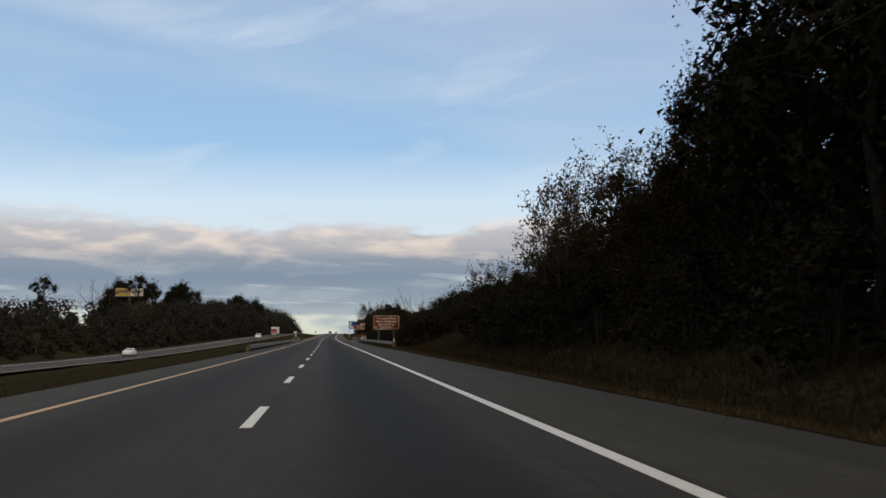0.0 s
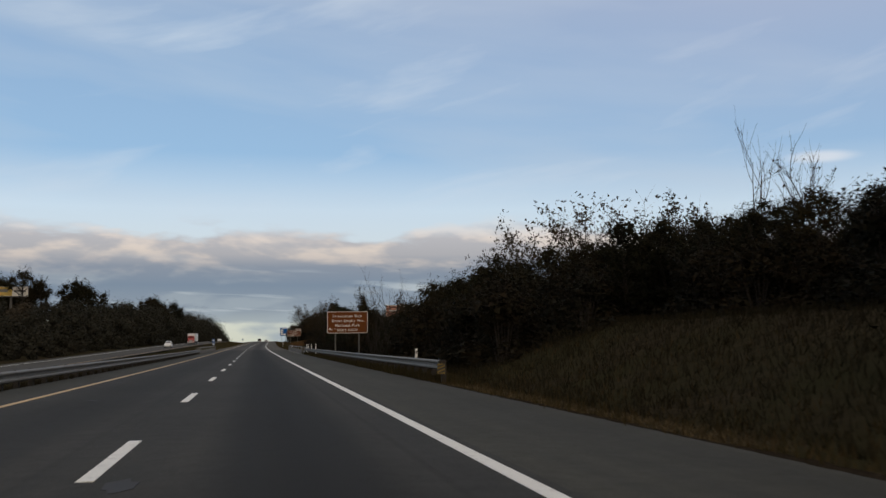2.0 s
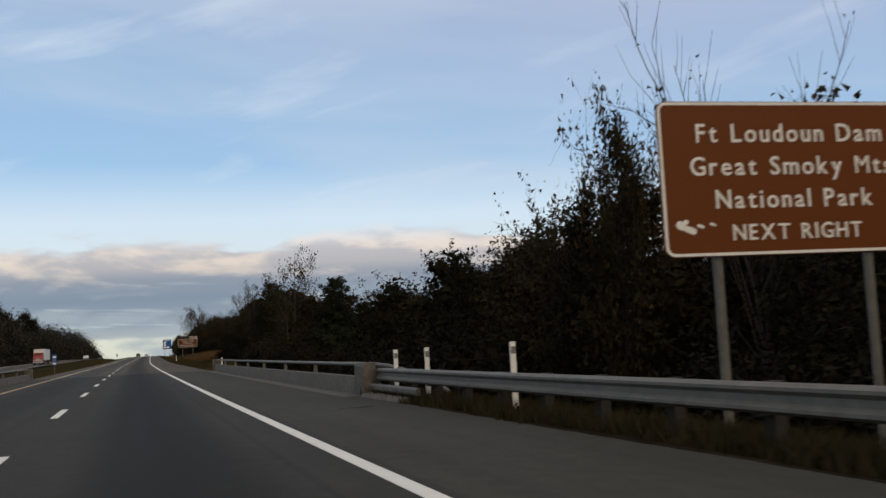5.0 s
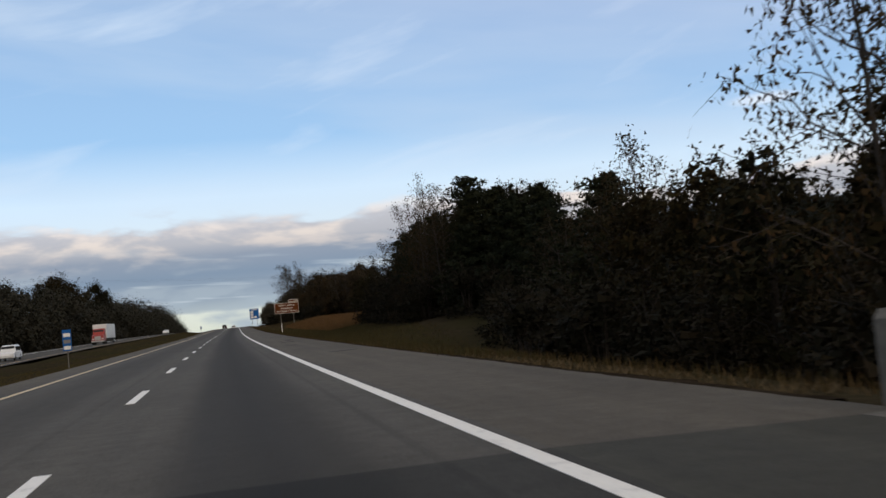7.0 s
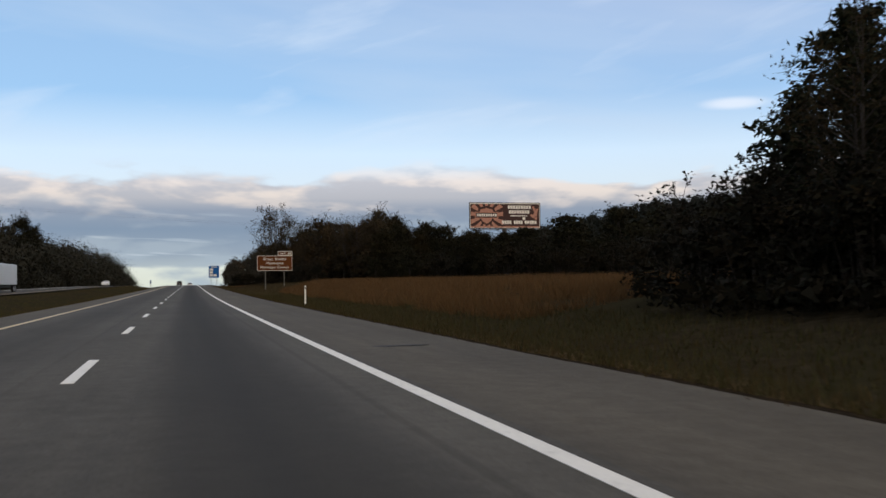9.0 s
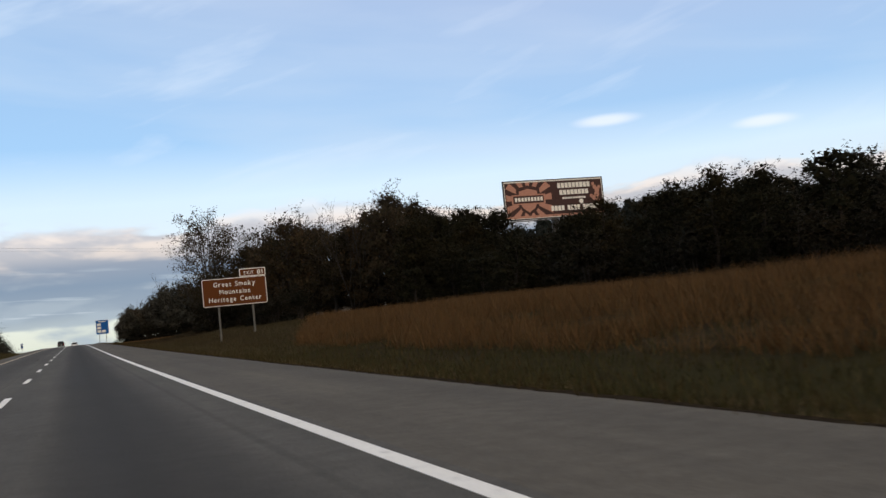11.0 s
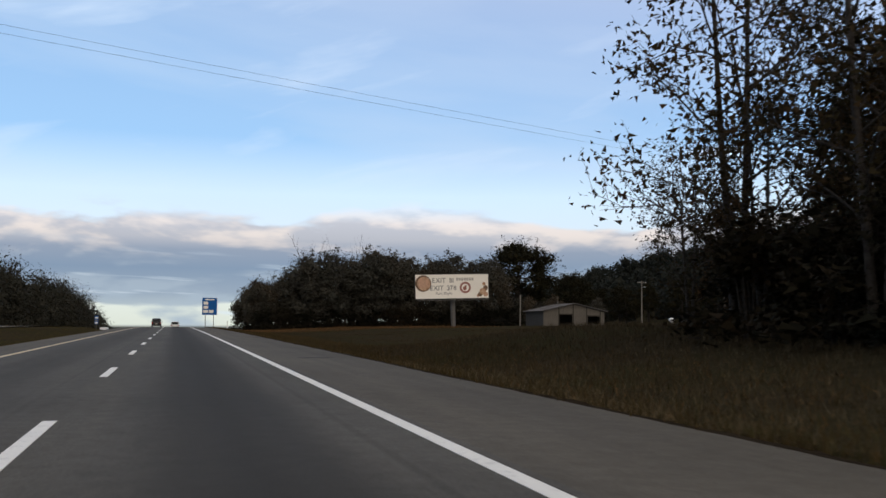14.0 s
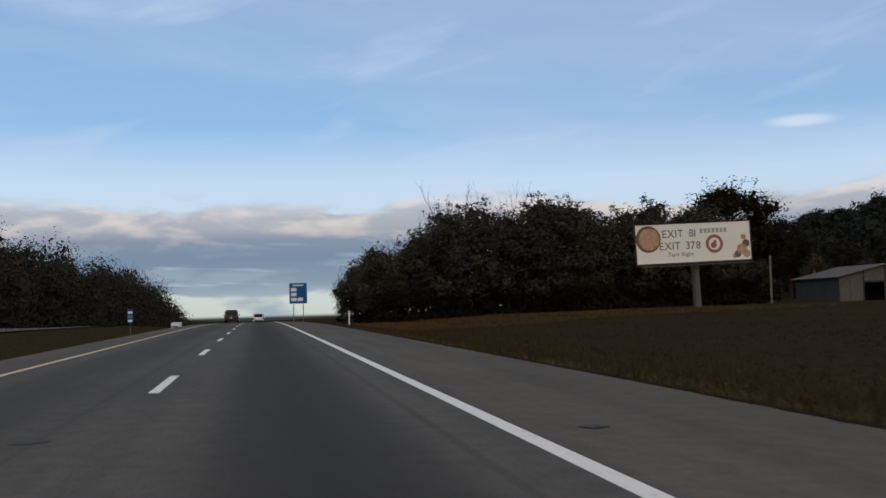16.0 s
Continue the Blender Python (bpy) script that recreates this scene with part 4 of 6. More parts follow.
# red and brown board above the trees
_, _f = billboard(460.4, 55.1, 10.2, 13.2, 4.5, 3.0, "brown billboard with orange rays and white writing above the treetops", pole_x=0.0)
bar(_f, -6.5, 6.5, 0.08, 4.42, M_MAROON, "backing", "dark brown picture ground", -0.006)
for i in range(13):
    a = radians(-84 + i * 27.7)
    bm = bmesh.new()
    cx, cz = -3.5, 2.2
    pts = []
    for k in (a, a + 0.26):
        c, d = math.cos(k), math.sin(k)
        t = min((3.1 if c > 0 else 2.9) / max(1e-3, abs(c)), 2.15 / max(1e-3, abs(d)))
        pts.append((cx + c * t, -0.012, cz + d * t))
    bm.faces.new([bm.verts.new((cx, -0.012, cz))] + [bm.verts.new(p) for p in pts])
    part("sun_ray", bm, M_SALMON, _f, "salmon ray of the picture")
bm = bmesh.new()
bm.faces.new([bm.verts.new((-3.5 + x, -0.018, 2.1 + z)) for x, z in ((-1.5, 1.55), (0, 1.9), (1.5, 1.55), (1.7, 0.2), (1.0, -1.1), (0, -1.75), (-1.0, -1.1), (-1.7, 0.2))])
part("emblem", bm, M_MAROON, _f, "dark shield of a plain emblem")
bm = bmesh.new()
bm.faces.new([bm.verts.new((-3.5 + x * 0.78, -0.022, 2.1 + z * 0.78)) for x, z in ((-1.5, 1.55), (0, 1.9), (1.5, 1.55), (1.7, 0.2), (1.0, -1.1), (0, -1.75), (-1.0, -1.1), (-1.7, 0.2))])
part("emblem", bm, M_SALMON, _f, "salmon field of the shield")
bar(_f, -5.7, -1.3, 1.70, 2.90, M_SALMON, "emblem", "salmon border of the name bar", -0.028)
bar(_f, -5.5, -1.5, 1.85, 2.75, M_MAROON, "emblem", "dark name bar", -0.034)
for i in range(9):
    bar(_f, -5.3 + i * 0.42, -5.0 + i * 0.42, 2.08, 2.55, M_CREAM, "letter_block", "pale block of a name", -0.040)
for x0, n, z0, h, w in ((0.5, 9, 3.45, 0.62, 0.50), (0.7, 8, 2.62, 0.58, 0.50), (1.0, 9, 2.10, 0.22, 0.36), (-0.6, 4, 0.72, 0.62, 0.46), (1.6, 4, 0.72, 0.62, 0.44), (3.7, 5, 0.72, 0.62, 0.46)):
    for i in range(n):
        bar(_f, x0 + i * w, x0 + i * w + w * 0.82, z0, z0 + h, M_CREAM, "word_bar", "white block of writing", -0.022)
for x, z, r in ((5.35, 3.75, 0.22), (5.55, 3.35, 0.28), (5.85, 2.95, 0.34), (5.75, 2.45, 0.38), (5.35, 2.10, 0.34), (5.00, 2.30, 0.24), (6.15, 3.35, 0.22), (5.85, 1.75, 0.26)):
    disc(x, z, r, -0.008, M_SALMON, _f, "emblem", "salmon curl of the picture", n=9)
disc(3.55, 1.72, 0.30, -0.022, M_CREAM, _f, "emblem", "small pale round mark", n=12)
bar(_f, -6.5, 6.5, 0.08, 0.34, M_SALMON, "edge_bar", "salmon edge bar", -0.02)
bar(_f, -6.55, 6.55, 4.34, 4.48, M_CREAM, "edge_bar", "pale upper edge", -0.03)

# far yellow board beyond the other carriageway
_, _f = billboard(402.0, -79.7, 16.2, 10.6, 3.1, 4.0, "far yellow and white billboard above the woods", pole_x=0.0)
bar(_f, -5.2, 0.4, 0.1, 3.0, M_YBOARD, "picture", "yellow half of the board", -0.01)
bar(_f, -4.2, -0.8, 1.3, 2.3, M_GREYVINYL, "word_bar", "dark bar of writing", -0.02)
bar(_f, 1.2, 4.6, 1.4, 2.0, M_GREYVINYL, "word_bar", "grey bar of writing", -0.01)


def barn(s, o):
    """An old shed: boarded front under a low gable, two dark openings, tin roof, running back from the road."""
    g = float(ground_height(s + 8, o)) - 0.4
    root = empty("barn", place(s, o, g, 0), "old grey boarded barn with a low tin roof and open doorways", "barn")
    W, D, E, P = 5.8, 9.0, 2.9, 4.2
    def wall_top(x):
        return E + (P - E) * (1 - abs(x) / W)
    n_board = 0
    x = -W
    while x < W - 0.01:
        x2 = min(W, x + 0.42)
        mid = (x + x2) / 2
        door = -2.9 < mid < -0.2
        door2 = 2.4 < mid < 5.0
        z0 = 2.25 if door else (2.0 if door2 else -0.3)
        zt = min(wall_top(x), wall_top(x2)) - 0.02
        y = 0.012 * ((n_board * 7) % 3)
        if zt > z0:
            part("board", boxed(x, x2 - 0.015, y, y + 0.05, z0, zt), M_BOARD, root)
        if door2:
            part("board", boxed(x, x2 - 0.015, y, y + 0.05, -0.3, 0.55), M_BOARD, root)
        n_board += 1
        x = x2
    for sx in (-1, 1):
        part("side_wall", boxed(sx * W - 0.06, sx * W + 0.06, 0.06, D, -0.3, E - 0.05), M_SHADEBOARD, root, "weathered side boards darkened for shadow")
        bm = bmesh.new()
        a = [(sx * (W + 0.5), -0.5, E - 0.09), (0, -0.5, P + 0.02), (0, D + 0.4, P + 0.02), (sx * (W + 0.5), D + 0.4, E - 0.09)]
        bm.faces.new([bm.verts.new(v) for v in a])
        e = bmesh.ops.extrude_face_region(bm, geom=bm.faces[:])
        bmesh.ops.translate(bm, vec=(0, 0, 0.07), verts=[v for v in e["geom"] if isinstance(v, bmesh.types.BMVert)])
        bmesh.ops.recalc_face_normals(bm, faces=bm.faces)
        roof = part("roof", bm, M_TIN, root, "rusting tin roof half")
        for i in range(9):
            yy = -0.4 + i * (D + 0.6) / 8
            bm = bmesh.new()
            rod(bm, (sx * (W + 0.45), yy, E), (0, yy, P + 0.1), 0.035, n=4)
            part("seam", bm, M_TIN, roof)
    part("back_wall", boxed(-W, W, D - 0.1, D, -0.3, E), M_BOARD, root)
    # added near-black sheet: the shade inside the barn is in its colour
    part("inner_partition", boxed(-W + 0.1, W - 0.1, 3.0, 3.1, -0.3, E - 0.1), M_DARK, root, "near-black sheet added behind the doorways")
    for px in (-2.9, -0.2, 2.4, 5.0):
        part("door_post", boxed(px - 0.09, px + 0.09, -0.04, 0.12, -0.3, wall_top(px) - 0.1), M_WOODPOST, root)
    part("lintel", boxed(-2.9, -0.2, -0.03, 0.1, 2.2, 2.4), M_WOODPOST, root)
    part("lintel", boxed(2.4, 5.0, -0.03, 0.1, 1.95, 2.15), M_WOODPOST, root)
    return root


barn(617.5, 68.3)


def utility_pole(s, o, h, arm=True, light=False):
    g = float(ground_height(s, o))
    root = empty("utility_pole", place(s, o, g, 15), "weathered wooden utility pole standing in the field", "utility pole", "utility poles")
    bm = bmesh.new()
    rod(bm, (0, 0, -1), (0.1, 0, h), 0.17, 0.11, n=10)
    part("pole", bm, M_POLE, root)
    if arm:
        part("cross_arm", boxed(-1.2, 1.3, -0.06, 0.06, h - 0.5, h - 0.36), M_POLE, root)
        for x in (-1.1, -0.5, 0.6, 1.2):
            bm = bmesh.new()
            rod(bm, (x, 0, h - 0.36), (x, 0, h - 0.16), 0.045, 0.03, n=8)
            part("insulator", bm, M_SIGNBACK, root)
    if light:
        bm = bmesh.new()
        rod(bm, (0.1, -0.1, h - 1.6), (0.1, -0.8, h - 1.4), 0.03)
        part("lamp_arm", bm, M_STEEL, root)
        part("lamp_head", boxed(-0.1, 0.3, -1.2, -0.75, h - 1.5, h - 1.32, bevel=0.04), M_SIGNBACK, root)


utility_pole(657.0, 101.0, 9.7, True, True)
utility_pole(637.0, 65.0, 6.1, False)
utility_pole(645.0, 76.0, 6.0, False)
utility_pole(646.3, 132.0, 7.0, False)
utility_pole(556.6, 62.0, 3.7, False)


def overhead_wire(a, b, sag, name="overhead_wire"):
    """A thin cable hanging between two far supports."""
    a, b = Vector(a), Vector(b)
    vs, fs, n = [], [], 48
    for i in range(n + 1):
        t = i / n
        p = a.lerp(b, t) - Vector((0, 0, sag * 4 * t * (1 - t)))
        for k in range(4):
            ang = k * math.pi / 2
            vs.append((p.x, p.y + 0.007 * math.cos(ang), p.z + 0.007 * math.sin(ang)))
    for i in range(n):
        for k in range(4):
            fs.append([i * 4 + k, i * 4 + (k + 1) % 4, i * 4 + 4 + (k + 1) % 4, i * 4 + 4 + k])
    tagged(put(name, mesh_from(name, vs, fs), M_CABLE), "thin dark cable hanging high across the road", "cable", "overhead cables")


for dz in (0.0, -0.4):
    overhead_wire(road_points(475, -90, 19.4 + dz).tolist(), road_points(527.5, 85, 10.6 + dz).tolist(), 0.9)


def small_tank(s, o):
    g = float(ground_height(s, o))
    root = empty("gas_tank", place(s, o, g, 70), "small white gas tank standing in the field", "tank")
    bm = bmesh.new()
    rod(bm, (-0.8, 0, 0.75), (0.8, 0, 0.75), 0.42, n=14)
    bmesh.ops.create_uvsphere(bm, u_segments=14, v_segments=8, radius=0.42, matrix=Matrix.Translation((-0.8, 0, 0.75)))
    bmesh.ops.create_uvsphere(bm, u_segments=14, v_segments=8, radius=0.42, matrix=Matrix.Translation((0.8, 0, 0.75)))
    part("shell", bm, M_SIGNWHITE, root)
    for x in (-0.6, 0.6):
        part("foot", boxed(x - 0.08, x + 0.08, -0.3, 0.3, -0.1, 0.4), M_CONCRETE, root)


small_tank(623.2, 90.4)


def small_shed(s, o):
    """A narrow pale shed with a flat overhanging roof."""
    g = float(ground_height(s, o))
    root = empty("small_shed", place(s, o, g, 10), "narrow pale shed standing in the field", "shed")
    part("body", boxed(-0.6, 0.6, -0.6, 0.6, -0.3, 2.1, bevel=0.02), M_SIGNBACK, root)
    part("door", boxed(-0.4, 0.4, -0.64, -0.604, -0.1, 1.8), M_PALEGREY, root, "grey door")
    part("roof", boxed(-0.75, 0.75, -0.75, 0.75, 2.1, 2.22, bevel=0.02), M_TIN, root)


small_shed(664.0, 128.0)


# ---- vehicles ----
def wheel(root, x, y, r, w=0.22):
    bm = bmesh.new()
    bmesh.ops.create_cone(bm, cap_ends=True, segments=24, radius1=r, radius2=r, depth=w, matrix=pose(x, y, r, 0, 90, 0))
    bmesh.ops.bevel(bm, geom=[e for e in bm.edges if e.calc_face_angle(0) > 1.0], offset=0.03, segments=2, affect="EDGES")
    ob = part("wheel", bm, M_RUBBER, root, "black tyre")
    bm = bmesh.new()
    sx = 1 if x > 0 else -1
    bmesh.ops.create_cone(bm, cap_ends=True, segments=18, radius1=r * 0.62, radius2=r * 0.55, depth=0.03, matrix=pose(x + sx * (w / 2), y, r, 0, 90 * sx, 0))
    part("rim", bm, M_RIM, ob, "grey wheel rim")


def profile_body(pts, half, bevel=0.05, taper=0.0):
    """A body from a side outline of (along, up) points."""
    bm = bmesh.new()
    top = max(z for _, z in pts)
    low = min(z for _, z in pts)
    sides = []
    for sx in (-1, 1):
        sides.append([bm.verts.new((sx * (half - taper * max(0.0, (z - low) / (top - low))), y, z)) for y, z in pts])
    n = len(pts)
    bm.faces.new(sides[0][::-1])
    bm.faces.new(sides[1])
    for i in range(n):
        j = (i + 1) % n
        bm.faces.new((sides[0][i], sides[0][j], sides[1][j], sides[1][i]))
    bmesh.ops.recalc_face_normals(bm, faces=bm.faces)
    bmesh.ops.bevel(bm, geom=bm.edges[:], offset=bevel, segments=2, affect="EDGES", profile=0.6)
    return bm


def car(s, o, paint, label, tall=False, towards=False, name="car"):
    """A car or van; its front points ahead, or towards the viewer."""
    z = float(opposite(s)) if o < -15 else 0.0
    root = empty(name, place(s, o, z, 180 if towards else 0), label, "car" if not tall else "van")
    H = 1.78 if tall else 1.45
    body = part("body", profile_body([(-2.3, 0.35), (-2.35, 0.75), (-2.25, 0.98), (1.0, 1.0), (2.15, 0.86), (2.35, 0.6), (2.3, 0.32), (1.0, 0.26), (-1.0, 0.26)],
                                     0.92, 0.07), paint, root)
    back = -2.18 if tall else -1.75
    part("cabin", profile_body([(back, 0.96), (back + 0.22, H - 0.06), (back + 0.6, H), (0.1, H), (0.35, H - 0.05), (1.1, 0.97)], 0.86, 0.06, 0.17), paint, root)
    part("rear_window", boxed(-0.66, 0.66, back + 0.02, back + 0.1, 1.06, H - 0.16, bevel=0.02, m=None), M_GLASS, root, "dark rear window")
    part("windscreen", boxed(-0.68, 0.68, 0.62, 0.72, 1.02, H - 0.14, bevel=0.02), M_GLASS, root, "dark windscreen")
    for sx in (-1, 1):
        part("side_window", boxed(sx * 0.80 - 0.05, sx * 0.80 + 0.05, back + 0.4, 0.45, 1.04, H - 0.2, bevel=0.02), M_GLASS, root, "dark side window")
        part("tail_lamp", boxed(sx * 0.78 - 0.12, sx * 0.78 + 0.12, -2.38, -2.28, 0.72, 0.95, bevel=0.02), M_TAIL, root, "red tail lamp")
        part("headlamp", boxed(sx * 0.7 - 0.18, sx * 0.7 + 0.18, 2.2, 2.33, 0.62, 0.78, bevel=0.02), M_LAMP, root, "clear headlamp")
        part("mirror", boxed(sx * 1.02 - 0.09, sx * 1.02 + 0.09, 0.55, 0.65, 1.0, 1.14, bevel=0.02), paint, root)
        for y in (-1.4, 1.4):
            wheel(root, sx * 0.82, y, 0.34)
    part("bumper", boxed(-0.85, 0.85, -2.42, -2.28, 0.38, 0.56, bevel=0.04), M_BLACK, root, "dark rear bumper")
    part("plate_bar", boxed(-0.16, 0.16, -2.435, -2.4, 0.62, 0.74), M_SIGNWHITE, root, "blank pale plate")
    return root


def truck(s, o, paint, box_mat, length, label, towards=True, nose=True):
    """A lorry with a cab and a tall cargo box."""
    z = float(opposite(s)) if o < -15 else 0.0
    root = empty("truck", place(s, o, z, 180 if towards else 0), label, "truck")
    nose_y = 1.5 if nose else 0.3
    part("cab", profile_body([(-1.3, 0.6), (-1.3, 2.7), (-0.9, 2.95), (0.2, 2.9), (0.6, 1.85), (nose_y + 0.5, 1.65), (nose_y + 0.6, 0.6)], 1.1, 0.08, 0.08), paint, root)
    part("windscreen", boxed(-0.9, 0.9, 0.32, 0.42, 1.95, 2.7, bevel=0.03), M_GLASS, root, "dark windscreen")
    part("cargo_box", boxed(-1.27, 1.27, -1.6 - length, -1.5, 1.05, 3.75, bevel=0.04), box_mat, root)
    part("chassis", boxed(-0.45, 0.45, -1.6 - length, 1.0, 0.65, 1.04), M_BLACK, root)
    part("grille", boxed(-0.55, 0.55, nose_y + 0.56, nose_y + 0.64, 0.8, 1.5, bevel=0.02), M_RIM, root, "bright grille")
    part("bumper", boxed(-1.15, 1.15, nose_y + 0.5, nose_y + 0.72, 0.42, 0.72, bevel=0.04), M_RIM, root, "bright bumper")
    for sx in (-1, 1):
        part("headlamp", boxed(sx * 0.85 - 0.14, sx * 0.85 + 0.14, nose_y + 0.55, nose_y + 0.66, 0.9, 1.15, bevel=0.02), M_LAMP, root, "clear headlamp")
        for y in (nose_y - 0.3, -1.9, -1.2 - length, -length):
            wheel(root, sx * 0.98, y, 0.5, 0.3)
    return root


car(657, -3.66, M_CARBLACK, "black car driving ahead in the inner lane", tall=True)
car(694, 0.0, M_CARWHITE, "white van driving ahead in the outer lane", tall=True, name="van")
car(190, -37.5, M_CARWHITE, "white car on the other carriageway", towards=True)
car(578, -22.6, M_CARWHITE, "white car on the other carriageway", towards=True)
truck(420, -24.2, M_CARRED, M_CARWHITE, 13.0, "red lorry with a long white trailer on the other carriageway")
car(345, -24.6, M_CARWHITE, "white van on the other carriageway", tall=True, towards=True, name="van")
truck(835, -24.6, M_CARWHITE, M_CARWHITE, 9.0, "white lorry on the other carriageway")


# ---- trees ----
rng = np.random.default_rng(7)


class Plant:
    """Gathers the wood and the leaves of one plant as arrays."""

    def __init__(self, seed):
        self.r = np.random.default_rng(seed)
        self.wv, self.wf, self.n = [], [], 0
        self.tips = []

    def tube(self, pts, radii, k=5):
        pts = np.asarray(pts, float)
        d = np.gradient(pts, axis=0)
        d /= np.linalg.norm(d, axis=1, keepdims=True) + 1e-9
        up = np.where(np.abs(d[:, 2:3]) > 0.9, [[1.0, 0, 0]], [[0, 0, 1.0]])
        a = np.cross(d, up)
        a /= np.linalg.norm(a, axis=1, keepdims=True) + 1e-9
        b = np.cross(d, a)
        ang = np.arange(k) * 2 * np.pi / k
        ring = pts[:, None] + np.asarray(radii)[:, None, None] * (np.cos(ang)[None, :, None] * a[:, None] + np.sin(ang)[None, :, None] * b[:, None])
        m = len(pts)
        i = np.arange((m - 1) * k)
        p, q = i // k, i % k
        f = np.stack([p * k + q, p * k + (q + 1) % k, (p + 1) * k + (q + 1) % k, (p + 1) * k + q], 1) + self.n
        self.wv.append(ring.reshape(-1, 3))
        self.wf.append(f)
        self.n += m * k

    def grow(self, p, d, length, r, depth, spread=0.7, kids=4, lift=0.15, shrink=0.62, wob=0.16):
        m = 5 if depth > 0 else 3
        pts, dirs = [np.array(p, float)], []
        d = np.array(d, float)
        for _ in range(m - 1):
            d = d + self.r.normal(0, wob, 3) + np.array([0, 0, lift * 0.4])
            d /= np.linalg.norm(d)
            dirs.append(d.copy())
            pts.append(pts[-1] + d * length / (m - 1))
        self.tube(pts, np.linspace(r, r * 0.45, m), 6 if depth > 2 else (4 if depth > 1 else 3))
        if depth <= 1:
            self.tips += [(pts[j], dirs[min(j, m - 2)]) for j in range(1, m)]
        if depth == 0:
            return
        for i in range(kids):
            t = 0.35 + 0.65 * (i + self.r.random()) / kids
            j = min(m - 2, int(t * (m - 1)))
            q = pts[j] + (pts[j + 1] - pts[j]) * (t * (m - 1) - j)
            side = self.r.normal(0, 1, 3)
            side -= side @ dirs[j] * dirs[j]
            side /= np.linalg.norm(side)
            nd = dirs[j] * (1 - spread * 0.55) + side * spread + np.array([0, 0, lift])
            self.grow(q, nd / np.linalg.norm(nd), length * shrink * (0.75 + 0.5 * self.r.random()), r * 0.5, depth - 1, spread, kids, lift, shrink, wob)

    def wood(self, name, mat):
        me = mesh_from(name, np.concatenate(self.wv), np.concatenate(self.wf), shade=True)
        me.materials.append(mat)
        return me

    def leaves(self, name, mat, centres, size, out=None, fray=0.8, aspect=1.4):
        """One small three-cornered blade for each centre, turned towards out where that is given."""
        c = np.asarray(centres, float)
        n = len(c)
        face = self.r.normal(0, 1, (n, 3))
        if out is not None:
            face = face * fray + out
        face /= np.linalg.norm(face, axis=1, keepdims=True) + 1e-9
        a = np.cross(face, self.r.normal(0, 1, (n, 3)))
        a /= np.linalg.norm(a, axis=1, keepdims=True) + 1e-9
        b = np.cross(face, a)
        sz = np.broadcast_to(size, (n,)).reshape(n, 1) * self.r.uniform(0.65, 1.3, (n, 1))
        u, v = a * sz * aspect * 0.5, b * sz * 0.5
        tri = np.stack([c - u, c + u * 0.6 + v * 0.8, c + u * 0.75 - v * 0.6], 1).reshape(-1, 3)
        me = mesh_from(name, tri, np.arange(3 * n).reshape(n, 3))
        me.materials.append(mat)
        return me


def tip_cloud(p, per, spread):
    out = []
    for q, d in p.tips:
        k = p.r.poisson(per)
        if k:
            out.append(q + np.clip(p.r.normal(0, spread, (k, 3)), -1.5 * spread, 1.5 * spread) + d * 0.1)
    return np.concatenate(out)


def lobes(p, spots, per, leaf, core=0.34):
    """Leaves of a crown made of rounded lobes (place, radius): a ragged shell and a dark close-grown heart."""
    cs, ns, sz = [], [], []
    for q, rad in spots:
        k = int(per * rad * rad)
        d = p.r.normal(0, 1, (k, 3))
        d /= np.linalg.norm(d, axis=1, keepdims=True)
        rr = np.minimum(p.r.normal(0.80, 0.20, (k, 1)), 1.28)
        cs.append(q + d * rr * rad * [1, 1, 0.85])
        ns.append(d + [0, 0, 0.35])
        sz.append(np.full(k, leaf))
        k = int(per * rad * rad * core)
        d = p.r.normal(0, 1, (k, 3))
        d /= np.linalg.norm(d, axis=1, keepdims=True)
        cs.append(q + d * p.r.uniform(0.2, 0.72, (k, 1)) * rad * [1, 1, 0.85])
        ns.append(d)
        sz.append(np.full(k, leaf * 2.2))
    return np.concatenate(cs), np.concatenate(sz), np.concatenate(ns)


